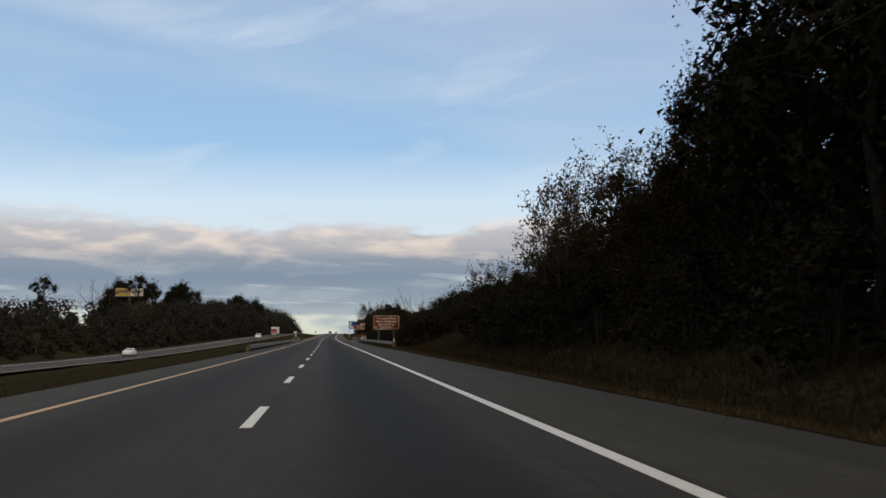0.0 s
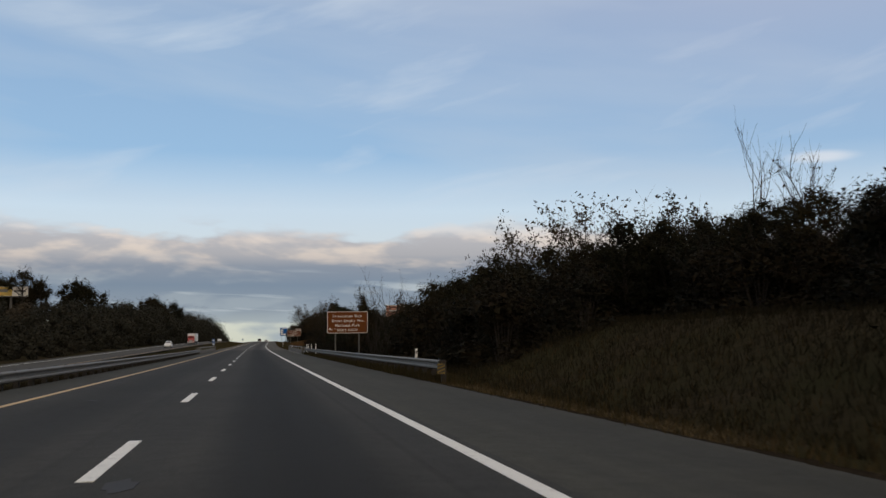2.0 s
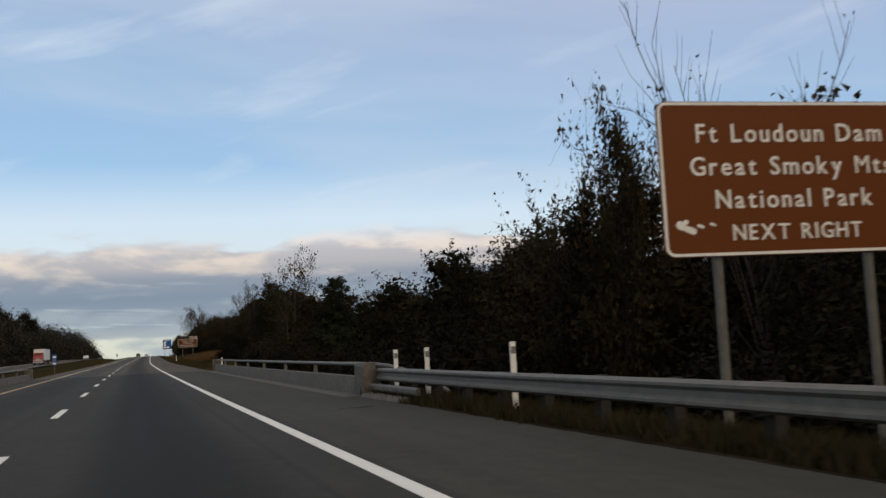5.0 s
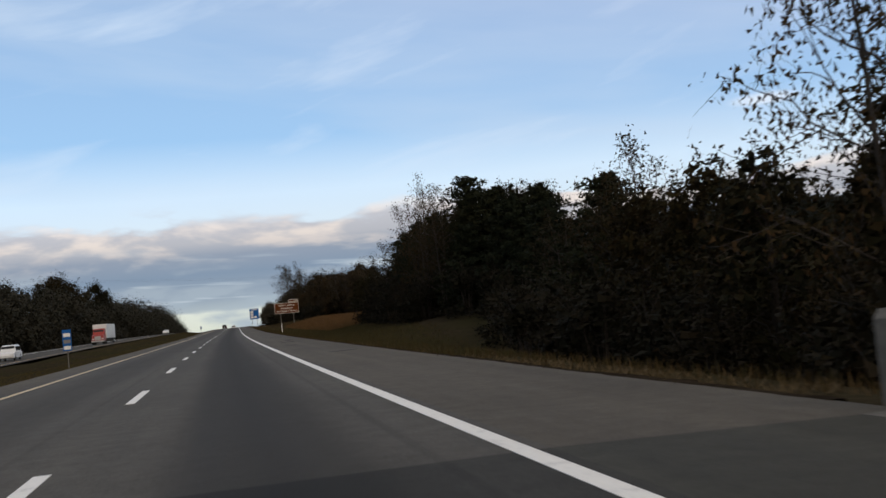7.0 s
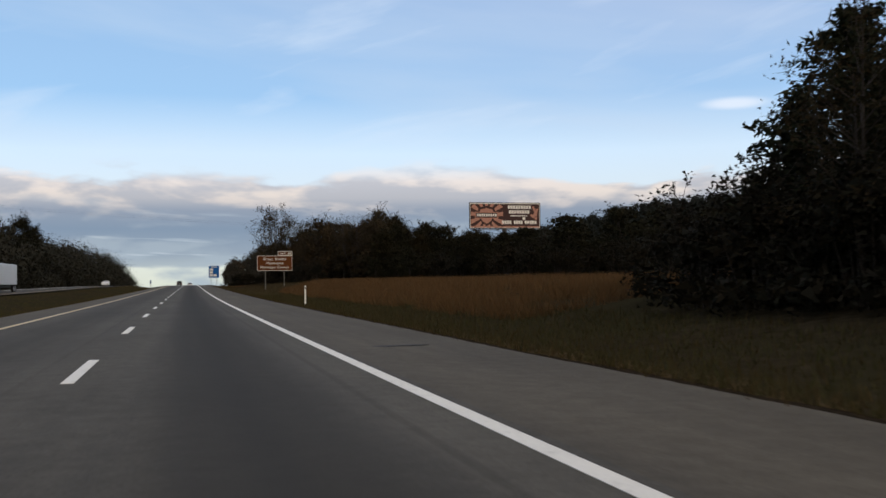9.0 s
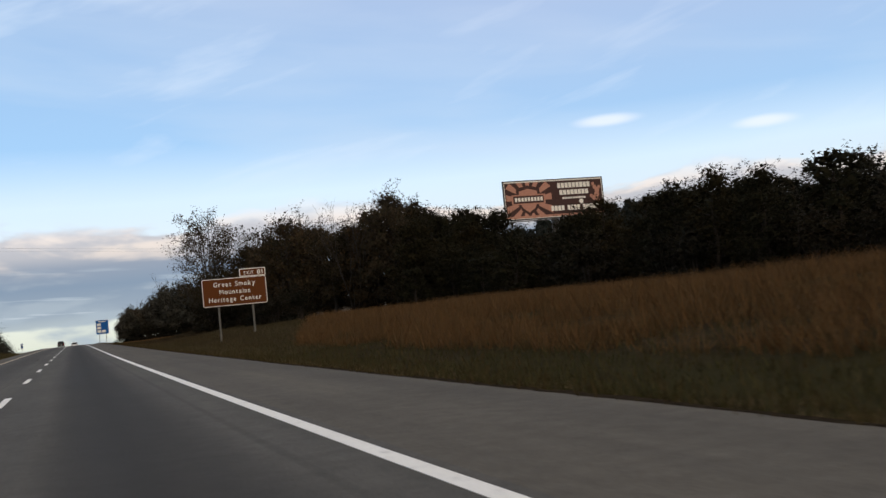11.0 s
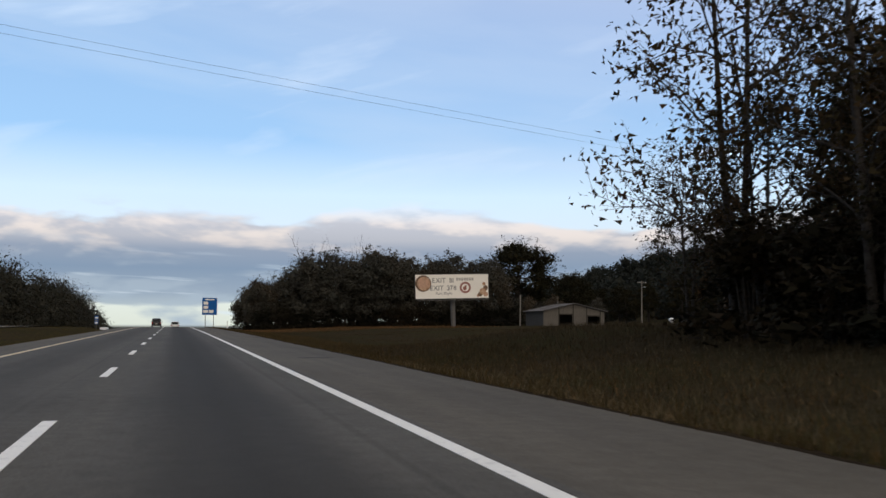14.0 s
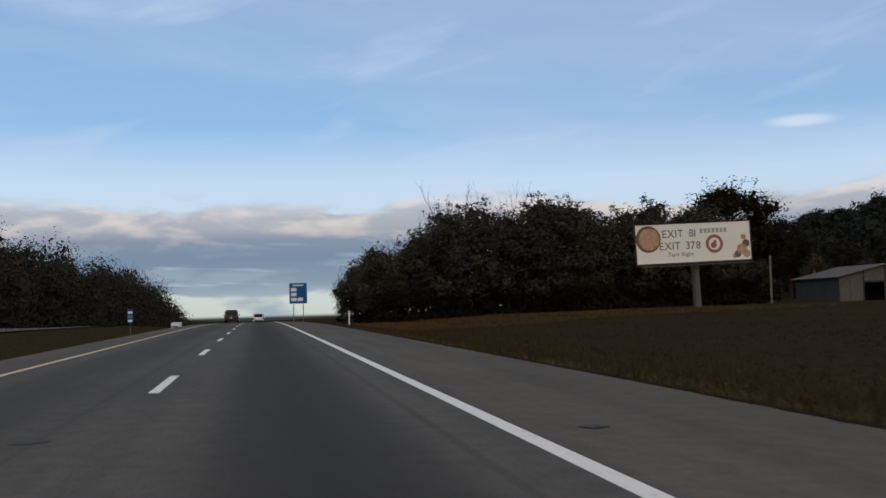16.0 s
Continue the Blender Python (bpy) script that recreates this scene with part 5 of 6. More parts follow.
def lobed_tree(seed, n, z0, z1, half, per, leaf, low, rad, mat, trunk=0.2, top=8.6, twigs=4):
    """A broad leafy tree, 10 m high: trunk, a limb into every lobe of the crown, and twigs past the leaves."""
    p = Plant(seed)
    bend = p.r.normal(0, 0.12, (4, 2))
    p.tube([(0, 0, -0.5), (*bend[0], 1.5), (*bend[1], 3.4), (*bend[2], 5.8), (*bend[3], top)], [trunk * 1.15, trunk, trunk * 0.8, trunk * 0.5, 0.03], 7)
    spots = []
    for i in range(n):
        t = (i + 0.5) / n
        z = z0 + (z1 - z0) * t
        w = half * (math.sin(math.pi * (low + (1 - low) * t) ** 1.15) ** 0.7)
        a = i * 2.4 + p.r.random() * 0.9
        k = w * p.r.uniform(0.45, 1.05)
        r = rad * p.r.uniform(0.75, 1.3)
        q = np.array([math.cos(a) * k, math.sin(a) * k, z + p.r.normal(0, 0.2)])
        spots.append((q, r))
        root = np.array([0, 0, max(0.9, z - 0.5 * k - 0.6)])
        mid = root * 0.45 + q * 0.55 + p.r.normal(0, 0.15, 3)
        p.tube([root, mid, q], [0.06, 0.04, 0.02], 4)
        for _ in range(twigs):
            d = p.r.normal(0, 1, 3) + [0, 0, 0.5]
            d /= np.linalg.norm(d)
            p.tube([q + d * r * 0.4, q + d * r * 0.9, q + d * r * 1.35 + [0, 0, 0.05]], [0.018, 0.012, 0.005], 3)
            p.tips.append((q + d * r * 1.12, d))
            p.tips.append((q + d * r * 1.30, d))
    c, sz, ns = lobes(p, spots, per, leaf)
    far = tip_cloud(p, 5.0, 0.16)
    c, sz, ns = np.concatenate([c, far]), np.concatenate([sz, np.full(len(far), leaf * 0.9)]), np.concatenate([ns, p.r.normal(0, 1, far.shape)])
    return p.wood("trunk", M_BARK), p.leaves("crown", mat, c, sz, ns)


def make_dense(seed):
    """A leafy broad tree, 10 m high."""
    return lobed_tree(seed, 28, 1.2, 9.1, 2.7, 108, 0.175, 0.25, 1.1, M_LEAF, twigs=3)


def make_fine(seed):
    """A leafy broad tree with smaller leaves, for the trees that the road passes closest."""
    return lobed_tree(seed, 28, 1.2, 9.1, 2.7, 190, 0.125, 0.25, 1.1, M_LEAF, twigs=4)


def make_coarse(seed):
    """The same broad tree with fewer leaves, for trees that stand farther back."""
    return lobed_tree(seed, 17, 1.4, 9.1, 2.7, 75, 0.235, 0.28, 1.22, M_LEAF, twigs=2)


def make_drab(seed):
    """A tree of an autumn wood, grey-brown paled for haze, many fine twigs standing out of its crown."""
    return lobed_tree(seed, 20, 2.0, 9.2, 2.7, 85, 0.21, 0.28, 1.15, M_HAZED, twigs=6)


def make_russet(seed):
    """A leafy broad tree turning brown."""
    return lobed_tree(seed, 28, 1.2, 9.1, 2.7, 120, 0.16, 0.25, 1.05, M_RUSSET, twigs=4)


def make_oak(seed):
    """A wide-crowned tree on a clear trunk, 10 m high."""
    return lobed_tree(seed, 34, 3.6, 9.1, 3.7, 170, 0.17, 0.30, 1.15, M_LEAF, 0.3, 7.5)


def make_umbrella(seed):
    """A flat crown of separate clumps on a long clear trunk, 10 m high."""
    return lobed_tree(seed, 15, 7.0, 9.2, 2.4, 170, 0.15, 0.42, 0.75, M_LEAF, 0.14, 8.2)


def thin_tree(seed, stems, per, spread, leaf, share=1.0, thick=0.07):
    p = Plant(seed)
    for k in range(stems):
        a = k * 6.28 / stems + p.r.random()
        ln = 6.4 * p.r.uniform(0.85, 1.05)
        p.grow((0.12 * math.cos(a), 0.12 * math.sin(a), -0.4), (0.24 * math.cos(a), 0.24 * math.sin(a), 1), ln, thick, 3, 0.42, 4, 0.16, 0.54, 0.09)
    p.tips = [t for t in p.tips if p.r.random() < share]
    return p.wood("trunk", M_PALEBARK), p.leaves("crown", M_AUTUMN, tip_cloud(p, per, spread), leaf)


def make_sparse(seed):
    """A thinning autumn tree, 10 m high, the sky showing through its twigs."""
    p = Plant(seed)
    for k in range(2):
        a = 3.1 * k + p.r.random()
        x, y = 0.16 * math.cos(a), 0.16 * math.sin(a)
        top = 9.3 - 1.6 * k
        p.tube([(x * 0.4, y * 0.4, -0.5), (x, y, 1.5), (x * 2, y * 2, 4.0), (x * 2.6, y * 2.6, 6.5), (x * 3.4, y * 3.4, top)], [0.10, 0.085, 0.065, 0.045, 0.012], 6)
        for i in range(14):
            z = 1.4 + (top - 2.2) * i / 14
            g = i * 2.4 + p.r.random()
            ln = (2.3 - max(0, z - 4.5) * 0.24) * p.r.uniform(0.8, 1.15)
            q = z / 4.0
            p.grow((x * (1 + 0.55 * q), y * (1 + 0.55 * q), z), (math.cos(g), math.sin(g), 0.7), ln, 0.03, 2, 0.6, 3, 0.12, 0.58)
    return p.wood("trunk", M_PALEBARK), p.leaves("crown", M_AUTUMN, tip_cloud(p, 5.2, 0.21), 0.125)


def make_open(seed):
    """A loose-crowned tree, 10 m high: large leaves in tufts on spreading limbs over a closer lower crown."""
    p = Plant(seed)
    for k in range(3):
        a = 2.1 * k + p.r.random()
        x, y = 0.14 * math.cos(a), 0.14 * math.sin(a)
        top = 9.2 - 1.0 * k
        p.tube([(x * 0.4, y * 0.4, -0.5), (x, y, 1.5), (x * 2.4, y * 2.4, 3.6), (x * 4.2, y * 4.2, 6.0), (x * 6.2, y * 6.2, top - 0.7)], [0.11, 0.09, 0.07, 0.045, 0.014], 6)
        for i in range(10):
            z = 1.6 + (top - 2.6) * i / 10
            q = 1 + 0.62 * z
            g = i * 2.4 + p.r.random()
            ln = (2.5 - max(0, z - 4.5) * 0.22) * p.r.uniform(0.7, 1.2)
            p.grow((x * q, y * q, z), (math.cos(g), math.sin(g), 0.75), ln, 0.03, 2, 0.62, 3, 0.12, 0.6)
    p.tips = [t for t in p.tips if p.r.random() < (0.95 if t[0][2] < 5.0 else 0.72)]
    return p.wood("trunk", M_PALEBARK), p.leaves("crown", M_AUTUMN, tip_cloud(p, 4.2, 0.20), 0.175)


def make_bare(seed):
    """A leafless tree, 10 m high, with a few leaves left."""
    return thin_tree(seed, 3, 1.2, 0.09, 0.13, 0.2, 0.08)


def make_conifer(seed):
    """A dense cedar or pine, 10 m high."""
    p = Plant(seed)
    p.tube([(0, 0, -0.5), (0, 0.05, 3), (0.05, 0, 6), (0, 0, 9.7)], [0.2, 0.15, 0.1, 0.015], 7)
    cs, ns = [], []
    for i in range(78):
        z = 0.4 + 9.2 * (i / 78) ** 0.95
        a = i * 2.39996 + p.r.random() * 0.6
        ln = max(0.3, (2.7 * (1 - (z / 10.3) ** 2.0) + 0.2) * p.r.uniform(0.65, 1.2))
        d = np.array([math.cos(a), math.sin(a), 0.16 + 0.5 * z / 10])
        pts = [np.array([0, 0, z]) + d * ln * t + np.array([0, 0, -0.18 * ln * t * t]) for t in (0, 0.35, 0.7, 1.0)]
        p.tube(pts, [0.035, 0.025, 0.015, 0.005], 3)
        k = int(30 + 44 * ln)
        t = p.r.uniform(0.15, 1.05, (k, 1))
        w = 0.10 + 0.24 * ln * t * (1.15 - t)
        cs.append(np.array([0, 0, z]) + d * ln * t + np.array([0, 0, -0.18 * ln]) * t * t + np.clip(p.r.normal(0, 1, (k, 3)), -1.6, 1.6) * w * [1, 1, 0.7])
        ns.append(np.repeat([[d[0], d[1], 0.6]], k, 0))
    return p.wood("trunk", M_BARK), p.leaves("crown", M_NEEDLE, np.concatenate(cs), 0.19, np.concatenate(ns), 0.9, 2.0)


def make_shrub(seed):
    """A tangled thicket bush, 3 m high."""
    p = Plant(seed)
    spots = []
    for k in range(10):
        a = k * 2.4 + p.r.random()
        r = p.r.uniform(0.1, 1.0)
        q = np.array([r * math.cos(a), r * math.sin(a), 2.25 - 1.3 * r + p.r.normal(0, 0.2)])
        spots.append((q, p.r.uniform(0.5, 0.8)))
        p.tube([(0.3 * q[0], 0.3 * q[1], -0.2), q * [0.7, 0.7, 0.55], q], [0.03, 0.022, 0.012], 4)
        for _ in range(3):
            d = p.r.normal(0, 0.6, 3) + [0, 0, 0.8]
            d /= np.linalg.norm(d)
            p.tube([q, q + d * 0.5, q + d * 1.0], [0.012, 0.008, 0.004], 3)
            p.tips += [(q + d * 0.8, d), (q + d * 0.95, d)]
    for k in range(5):
        a = k * 1.26
        spots.append((np.array([1.0 * math.cos(a), 1.0 * math.sin(a), 0.35]), 0.6))
    c, sz, ns = lobes(p, spots, 200, 0.115, 0.25)
    far = tip_cloud(p, 4.0, 0.1)
    c, sz, ns = np.concatenate([c, far]), np.concatenate([sz, np.full(len(far), 0.10)]), np.concatenate([ns, p.r.normal(0, 1, far.shape)])
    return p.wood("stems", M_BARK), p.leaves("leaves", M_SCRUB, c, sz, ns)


KINDS = {
    "dense": (make_dense, 3, "tree", "dark leafy tree with dull green autumn crown", "tree"),
    "fine": (make_fine, 2, "tree", "dark leafy tree with dull green autumn crown", "tree"),
    "coarse": (make_coarse, 3, "tree", "dark leafy tree with dull green autumn crown", "tree"),
    "oak": (make_oak, 2, "tree", "broad round-crowned tree on a clear trunk", "tree"),
    "umbrella": (make_umbrella, 2, "tree", "flat-topped tree on a long bare trunk", "tree"),
    "sparse": (make_sparse, 3, "tree", "thinning autumn tree with sparse brown leaves on fine twigs", "tree"),
    "open": (make_open, 3, "tree", "loose-crowned tree with large dark leaves in tufts", "tree"),
    "bare": (make_bare, 2, "tree", "leafless pale-barked tree with fine upright twigs", "tree"),
    "conifer": (make_conifer, 2, "conifer", "dark green cedar with dense drooping branches", "tree"),
    "shrub": (make_shrub, 3, "shrub", "tangled dark roadside shrub", "shrub"),
    "drab": (make_drab, 3, "tree", "autumn tree with thin soft crown, grey-brown paled for haze", "tree"),
    "russet": (make_russet, 2, "tree", "leafy tree turning russet brown", "tree"),
}
GROUPS = {"fine": "leafy roadside trees", "coarse": "leafy trees set back", "oak": "round-crowned trees", "umbrella": "flat-topped trees on the hill", "dense": "leafy roadside trees", "sparse": "thin autumn trees", "open": "loose-crowned trees", "bare": "leafless trees", "conifer": "roadside cedars", "shrub": "roadside thicket", "drab": "grey-brown trees past the field", "russet": "russet trees by the verge"}
PLANT_MESHES = {}
PLANT_FIRST = {}
SET_BACK = []


def plant(kind, s, o, h, variant=None, turn=None, wide=1.0):
    """One plant of height h on the ground at s, o."""
    make, count, name, label, category = KINDS[kind]
    r = np.random.default_rng(int(abs(s) * 100 + abs(o) * 10))
    v = int(r.integers(count)) if variant is None else variant
    key = (kind, v)
    if key not in PLANT_MESHES:
        PLANT_MESHES[key] = make(100 * list(KINDS).index(kind) + 17 * v + 11)
    sc = h / (3.0 if kind == "shrub" else 10.0)
    a = float(r.uniform(0, 360)) if turn is None else turn
    m = place(s, o, float(ground_height(s, o)), a, (sc * wide, sc * wide, sc))
    if kind == "coarse":
        SET_BACK.append((s, key, m))
    elif key not in PLANT_FIRST:
        root = empty(name, m, label, category, GROUPS[kind])
        wood, leaf = PLANT_MESHES[key]
        put("stem" if kind == "shrub" else "trunk", wood, None, root)
        put("foliage" if kind == "shrub" else "crown", leaf, None, root)
        PLANT_FIRST[key] = root
    else:
        first = PLANT_FIRST[key]
        copy_thing(first, m @ Matrix.Diagonal((*[1 / c for c in first.scale], 1)))


def set_back_wood(s0, s1, label):
    """The trees of the back rows between s0 and s1 as one tangled mass."""
    verts, tris, slots, n = [], [], [], 0
    mats = []
    for s, key, m in SET_BACK:
        if not s0 <= s < s1:
            continue
        rot = np.array(m)
        for me in PLANT_MESHES[key]:
            co = np.zeros(len(me.vertices) * 3, np.float32)
            me.vertices.foreach_get("co", co)
            me.calc_loop_triangles()
            tri = np.zeros(len(me.loop_triangles) * 3, np.int32)
            me.loop_triangles.foreach_get("vertices", tri)
            if me.materials[0] not in mats:
                mats.append(me.materials[0])
            verts.append(co.reshape(-1, 3) @ rot[:3, :3].T + rot[:3, 3])
            tris.append(tri.reshape(-1, 3) + n)
            slots.append(np.full(len(tri) // 3, mats.index(me.materials[0]), np.int32))
            n += len(me.vertices)
    me = mesh_from("set_back_wood", np.concatenate(verts), np.concatenate(tris))
    for mat in mats:
        me.materials.append(mat)
    slot = np.concatenate(slots)
    if len(slot) == len(me.polygons):
        me.polygons.foreach_set("material_index", slot)
    tagged(put("set_back_wood", me, None), label, "woods", kind="stuff")


def belt(kind, s0, s1, o0, o1, h0, h1, gap, wide=1.0):
    """A loose row of plants."""
    r = np.random.default_rng(int(abs(s0) * 31 + o0 * 7 + list(KINDS).index(kind)))
    s = s0
    while s < s1:
        plant(kind, s, float(r.uniform(o0, o1)), float(r.uniform(h0, h1)), wide=wide)
        s += gap * float(r.uniform(0.7, 1.3))


# the first tall trees by the road
belt("fine", -18, 24, 11.8, 14.5, 12.5, 15, 4.6)
belt("fine", 25, 34, 12.6, 14.2, 9.6, 10.8, 4.0, 0.8)
belt("fine", 31, 52, 12.0, 15.0, 5.5, 7.5, 4.0)
belt("coarse", 26, 66, 18, 24, 4, 5.5, 5.0)
belt("fine", 33, 50, 15.2, 17.5, 6.4, 7.4, 2.3, 1.2)
belt("shrub", -10, 66, 9.6, 12.0, 2.6, 4.0, 3.0, 1.2)
belt("shrub", 66, 73, 10.5, 13.0, 3.2, 4.2, 1.3, 1.35)
belt("shrub", 68, 74, 13.5, 16.0, 3.2, 4.2, 1.5, 1.4)
for s, o, h, w in ((43.4, 10.6, 9.4, 0.75), (43.0, 13.2, 8.6, 0.9), (53.3, 13.6, 10.0, 0.52), (63.3, 15.5, 8.8, 1.15), (66.5, 17.0, 7.6, 1.0), (37, 13.0, 8.6, 0.9)):
    plant("open", s, o, h, wide=w)
# a closed second row behind the tall trees
belt("coarse", -16, 36, 17.5, 20.5, 11.0, 13.5, 4.2, 1.25)
belt("dense", 50, 67, 12.5, 14.5, 4.0, 5.0, 3.6)
# woods behind the grassy bank
belt("coarse", 68, 112, 21, 26, 3.4, 4.4, 4.2, 1.5)
belt("coarse", 119, 190, 21, 26, 6.5, 8.5, 4.6, 1.15)
belt("shrub", 70, 120, 17, 20, 2.6, 3.8, 3.4, 1.3)
belt("fine", 76, 104, 20.5, 23.5, 3.9, 4.6, 2.4, 1.3)
belt("fine", 104, 113, 20.5, 23.0, 3.9, 4.6, 2.6, 1.25)
belt("fine", 113, 124, 20.5, 23.0, 5.4, 6.4, 3.0, 1.15)
belt("shrub", 118, 176, 11.5, 16, 2.8, 4.2, 2.8, 1.4)
belt("fine", 122, 140, 15.0, 18.5, 7.3, 8.7, 3.6, 1.15)
belt("fine", 140, 163, 15.0, 18.5, 7.4, 9.0, 3.8, 1.15)
belt("fine", 163, 184, 15.0, 18.5, 6.0, 7.4, 3.8, 1.2)
belt("fine", 100, 108, 17.5, 20.5, 4.4, 5.0, 2.2, 1.2)
belt("fine", 84, 100, 18.0, 20.0, 4.1, 4.6, 2.0, 1.2)
belt("shrub", 81, 97, 15.5, 18.0, 2.2, 3.2, 1.7, 1.4)
belt("fine", 130, 146, 18.5, 20.5, 8.0, 8.6, 2.4, 1.2)
belt("shrub", 98, 122, 9.2, 13.5, 2.6, 3.8, 1.8, 1.35)
belt("dense", 104, 122, 14.5, 18.5, 4.0, 5.4, 3.2, 1.25)
belt("shrub", 104, 138, 13.2, 16.0, 2.6, 3.8, 2.2, 1.4)
for s, o, h, k in ((119, 33.0, 13.4, "bare"), (137.4, 34.5, 14.6, "open"), (134.5, 33.0, 13.4, "open"), (129, 23.0, 13.4, "open"), (132.5, 24.0, 11.2, "bare"),
                   (155.4, 19.0, 10.3, "fine"), (157.4, 19.2, 10.2, "fine"), (153.4, 18.8, 9.7, "fine"), (159.8, 19.2, 9.9, "fine"), (138.8, 21.5, 11.8, "open"), (151.0, 20.6, 11.0, "conifer"), (153.2, 20.4, 10.4, "conifer"), (156.5, 21.5, 9.8, "open"),
                   (165.6, 18.5, 10.6, "fine"), (168.5, 19.5, 9.6, "fine"), (163.0, 18.8, 10.2, "fine"), (176.6, 17.5, 10.6, "open"),
                   (101, 27, 6.4, "open"), (147, 26, 11.0, "bare"), (184, 17.5, 8.8, "dense"), (171, 24, 9.8, "bare"), (181.5, 13.4, 8.4, "dense"), (186.5, 13.6, 7.8, "dense"), (190.8, 13.5, 7.6, "dense")):
    plant(k, s, o, h)
plant("open", 143.6, 21.6, 14.6, wide=0.72)
plant("bare", 178.9, 16.2, 11.4, turn=20, wide=0.85)
plant("open", 186.0, 12.6, 8.4, wide=0.8)
plant("open", 184.4, 12.9, 9.0, wide=0.7)
plant("open", 180.9, 12.6, 11.4, wide=0.42)
plant("fine", 180.8, 12.5, 10.0, wide=0.38)
plant("fine", 183.0, 12.5, 8.6, wide=0.5)
# along and behind the bridge
belt("dense", 188, 258, 13.5, 18, 7.0, 9.0, 4.6, 1.1)
belt("coarse", 190, 262, 24, 34, 7.5, 9.5, 7.0, 1.1)
belt("shrub", 186, 262, 10.0, 13.0, 2.8, 4.2, 3.0, 1.3)
for s, o, h in ((157.6, 11.3, 6.6), (159.6, 12.3, 7.0)):
    plant("bare", s, o, h, wide=0.6)
plant("sparse", 237.8, 12.0, 12.4, wide=0.75)
plant("conifer", 224.0, 13.0, 9.0)
plant("sparse", 291.4, 14.0, 10.2, wide=0.72)
# the cedars
for s, o, h, k in ((288.9, 17.0, 9.3, "conifer"), (283.9, 17.5, 7.8, "conifer"), (292.5, 19, 8.6, "conifer"), (279, 17, 7.0, "conifer"), (274, 17.5, 6.6, "conifer"),
                   (269, 16.5, 6.4, "sparse"), (264, 17.0, 8.2, "conifer"), (259, 16, 9.4, "sparse"), (303.1, 16.0, 7.7, "conifer"), (298.5, 16.6, 7.9, "conifer"),
                   (286.5, 14.2, 8.3, "sparse"), (294.5, 16.0, 7.4, "dense"), (307.6, 16.0, 6.4, "conifer"), (306.6, 13.6, 6.6, "sparse"),
                   (252, 15.5, 8.0, "dense"), (276, 21, 6.4, "sparse"), (286.4, 19.4, 8.4, "dense"), (281.5, 19.6, 7.6, "dense"), (279.5, 19.0, 7.4, "conifer"), (285.2, 16.0, 6.8, "conifer"), (310.0, 16.2, 7.4, "conifer"), (312.0, 15.9, 5.4, "conifer"), (313.9, 15.7, 3.4, "conifer"), (308.8, 18.2, 6.6, "conifer"), (300.5, 18.0, 6.8, "dense"), (305.5, 18.0, 6.0, "dense"), (296.0, 17.8, 7.6, "dense")):
    plant(k, s, o, h, wide=1.3 if k == "conifer" else 1.0)
belt("coarse", 250, 284, 20, 25, 4.6, 6.0, 4.0, 1.3)
belt("coarse", 286, 304, 20, 24, 6.4, 7.6, 3.6, 1.2)
belt("coarse", 305, 320, 20, 26, 4.6, 5.6, 4.0, 1.2)
for s, o, h in ((292, 13.8, 5.5), (303, 13.9, 4.8)):
    plant("bare", s, o, h, wide=0.45)
for s, o, h in ((301, 14.8, 5.4), (296, 14.9, 5.8), (283, 15.2, 5.6)):
    plant("conifer", s, o, h, wide=1.3)
belt("shrub", 262, 316, 13.0, 15.5, 2.2, 3.4, 2.8, 1.2)
belt("shrub", 288, 312, 12.2, 13.4, 2.4, 3.4, 2.0, 1.3)
# set back behind the tall grass
belt("coarse", 318, 452, 33, 39, 3.8, 6.6, 4.0, 1.4)
belt("coarse", 330, 452, 42, 50, 4.6, 6.0, 6.0, 1.6)
belt("shrub", 322, 450, 29, 32, 2.4, 3.6, 4.0, 1.4)
belt("shrub", 392, 452, 40, 44, 4.0, 5.2, 2.4, 1.5)
belt("coarse", 412, 430, 25, 30, 3.6, 4.6, 4.0, 1.4)
belt("dense", 426, 434, 28.0, 31, 4.6, 5.2, 3.4, 1.3)
belt("dense", 434, 441, 28.0, 31, 5.6, 6.4, 3.2, 1.2)
belt("dense", 436, 450, 31, 38, 7.0, 8.0, 4.0, 1.2)
for s, o, h in ((441.5, 32.6, 8.4), (443.5, 36.5, 9.2), (439, 31.0, 7.2), (447, 41, 8.8), (403, 31.5, 5.6), (399.5, 31.0, 5.8), (396, 31, 6.0), (406, 35, 5.8), (392, 31, 5.4)):
    plant("dense", s, o, h, wide=1.1)
belt("russet", 446, 474, 23, 28, 8.0, 11.0, 4.4, 1.2)
belt("russet", 474, 489, 24, 30, 5.0, 6.0, 4.0, 1.2)
for s, o, h, k in ((470.0, 14.5, 14.2, "sparse"), (483, 17.0, 7.0, "sparse"), (452.5, 19.5, 11.8, "open"), (453.5, 20.6, 10.6, "russet"), (445.0, 29.2, 12.0, "russet"), (441.5, 28.2, 10.4, "russet"), (447.5, 28.0, 10.8, "russet"), (478.2, 16.0, 15.4, "sparse"), (474.0, 18.5, 12.0, "sparse"), (470, 15.6, 8.5, "sparse"), (476, 15.4, 8.0, "sparse"), (471.5, 20.5, 9.8, "russet"), (467, 21.5, 10.0, "russet"), (463, 20.5, 9.5, "russet"), (476.5, 20.0, 8.6, "russet"),
                   (473, 20, 10.0, "russet"), (462, 19.5, 8.0, "russet"), (480, 23.0, 9.0, "sparse"), (449, 24, 9.5, "sparse"),
                   (468, 17.5, 6.5, "russet"), (475, 18.5, 5.5, "russet"), (486, 20.5, 5.5, "russet")):
    plant(k, s, o, h)
plant("bare", 446, 25.2, 12.0, wide=0.7)
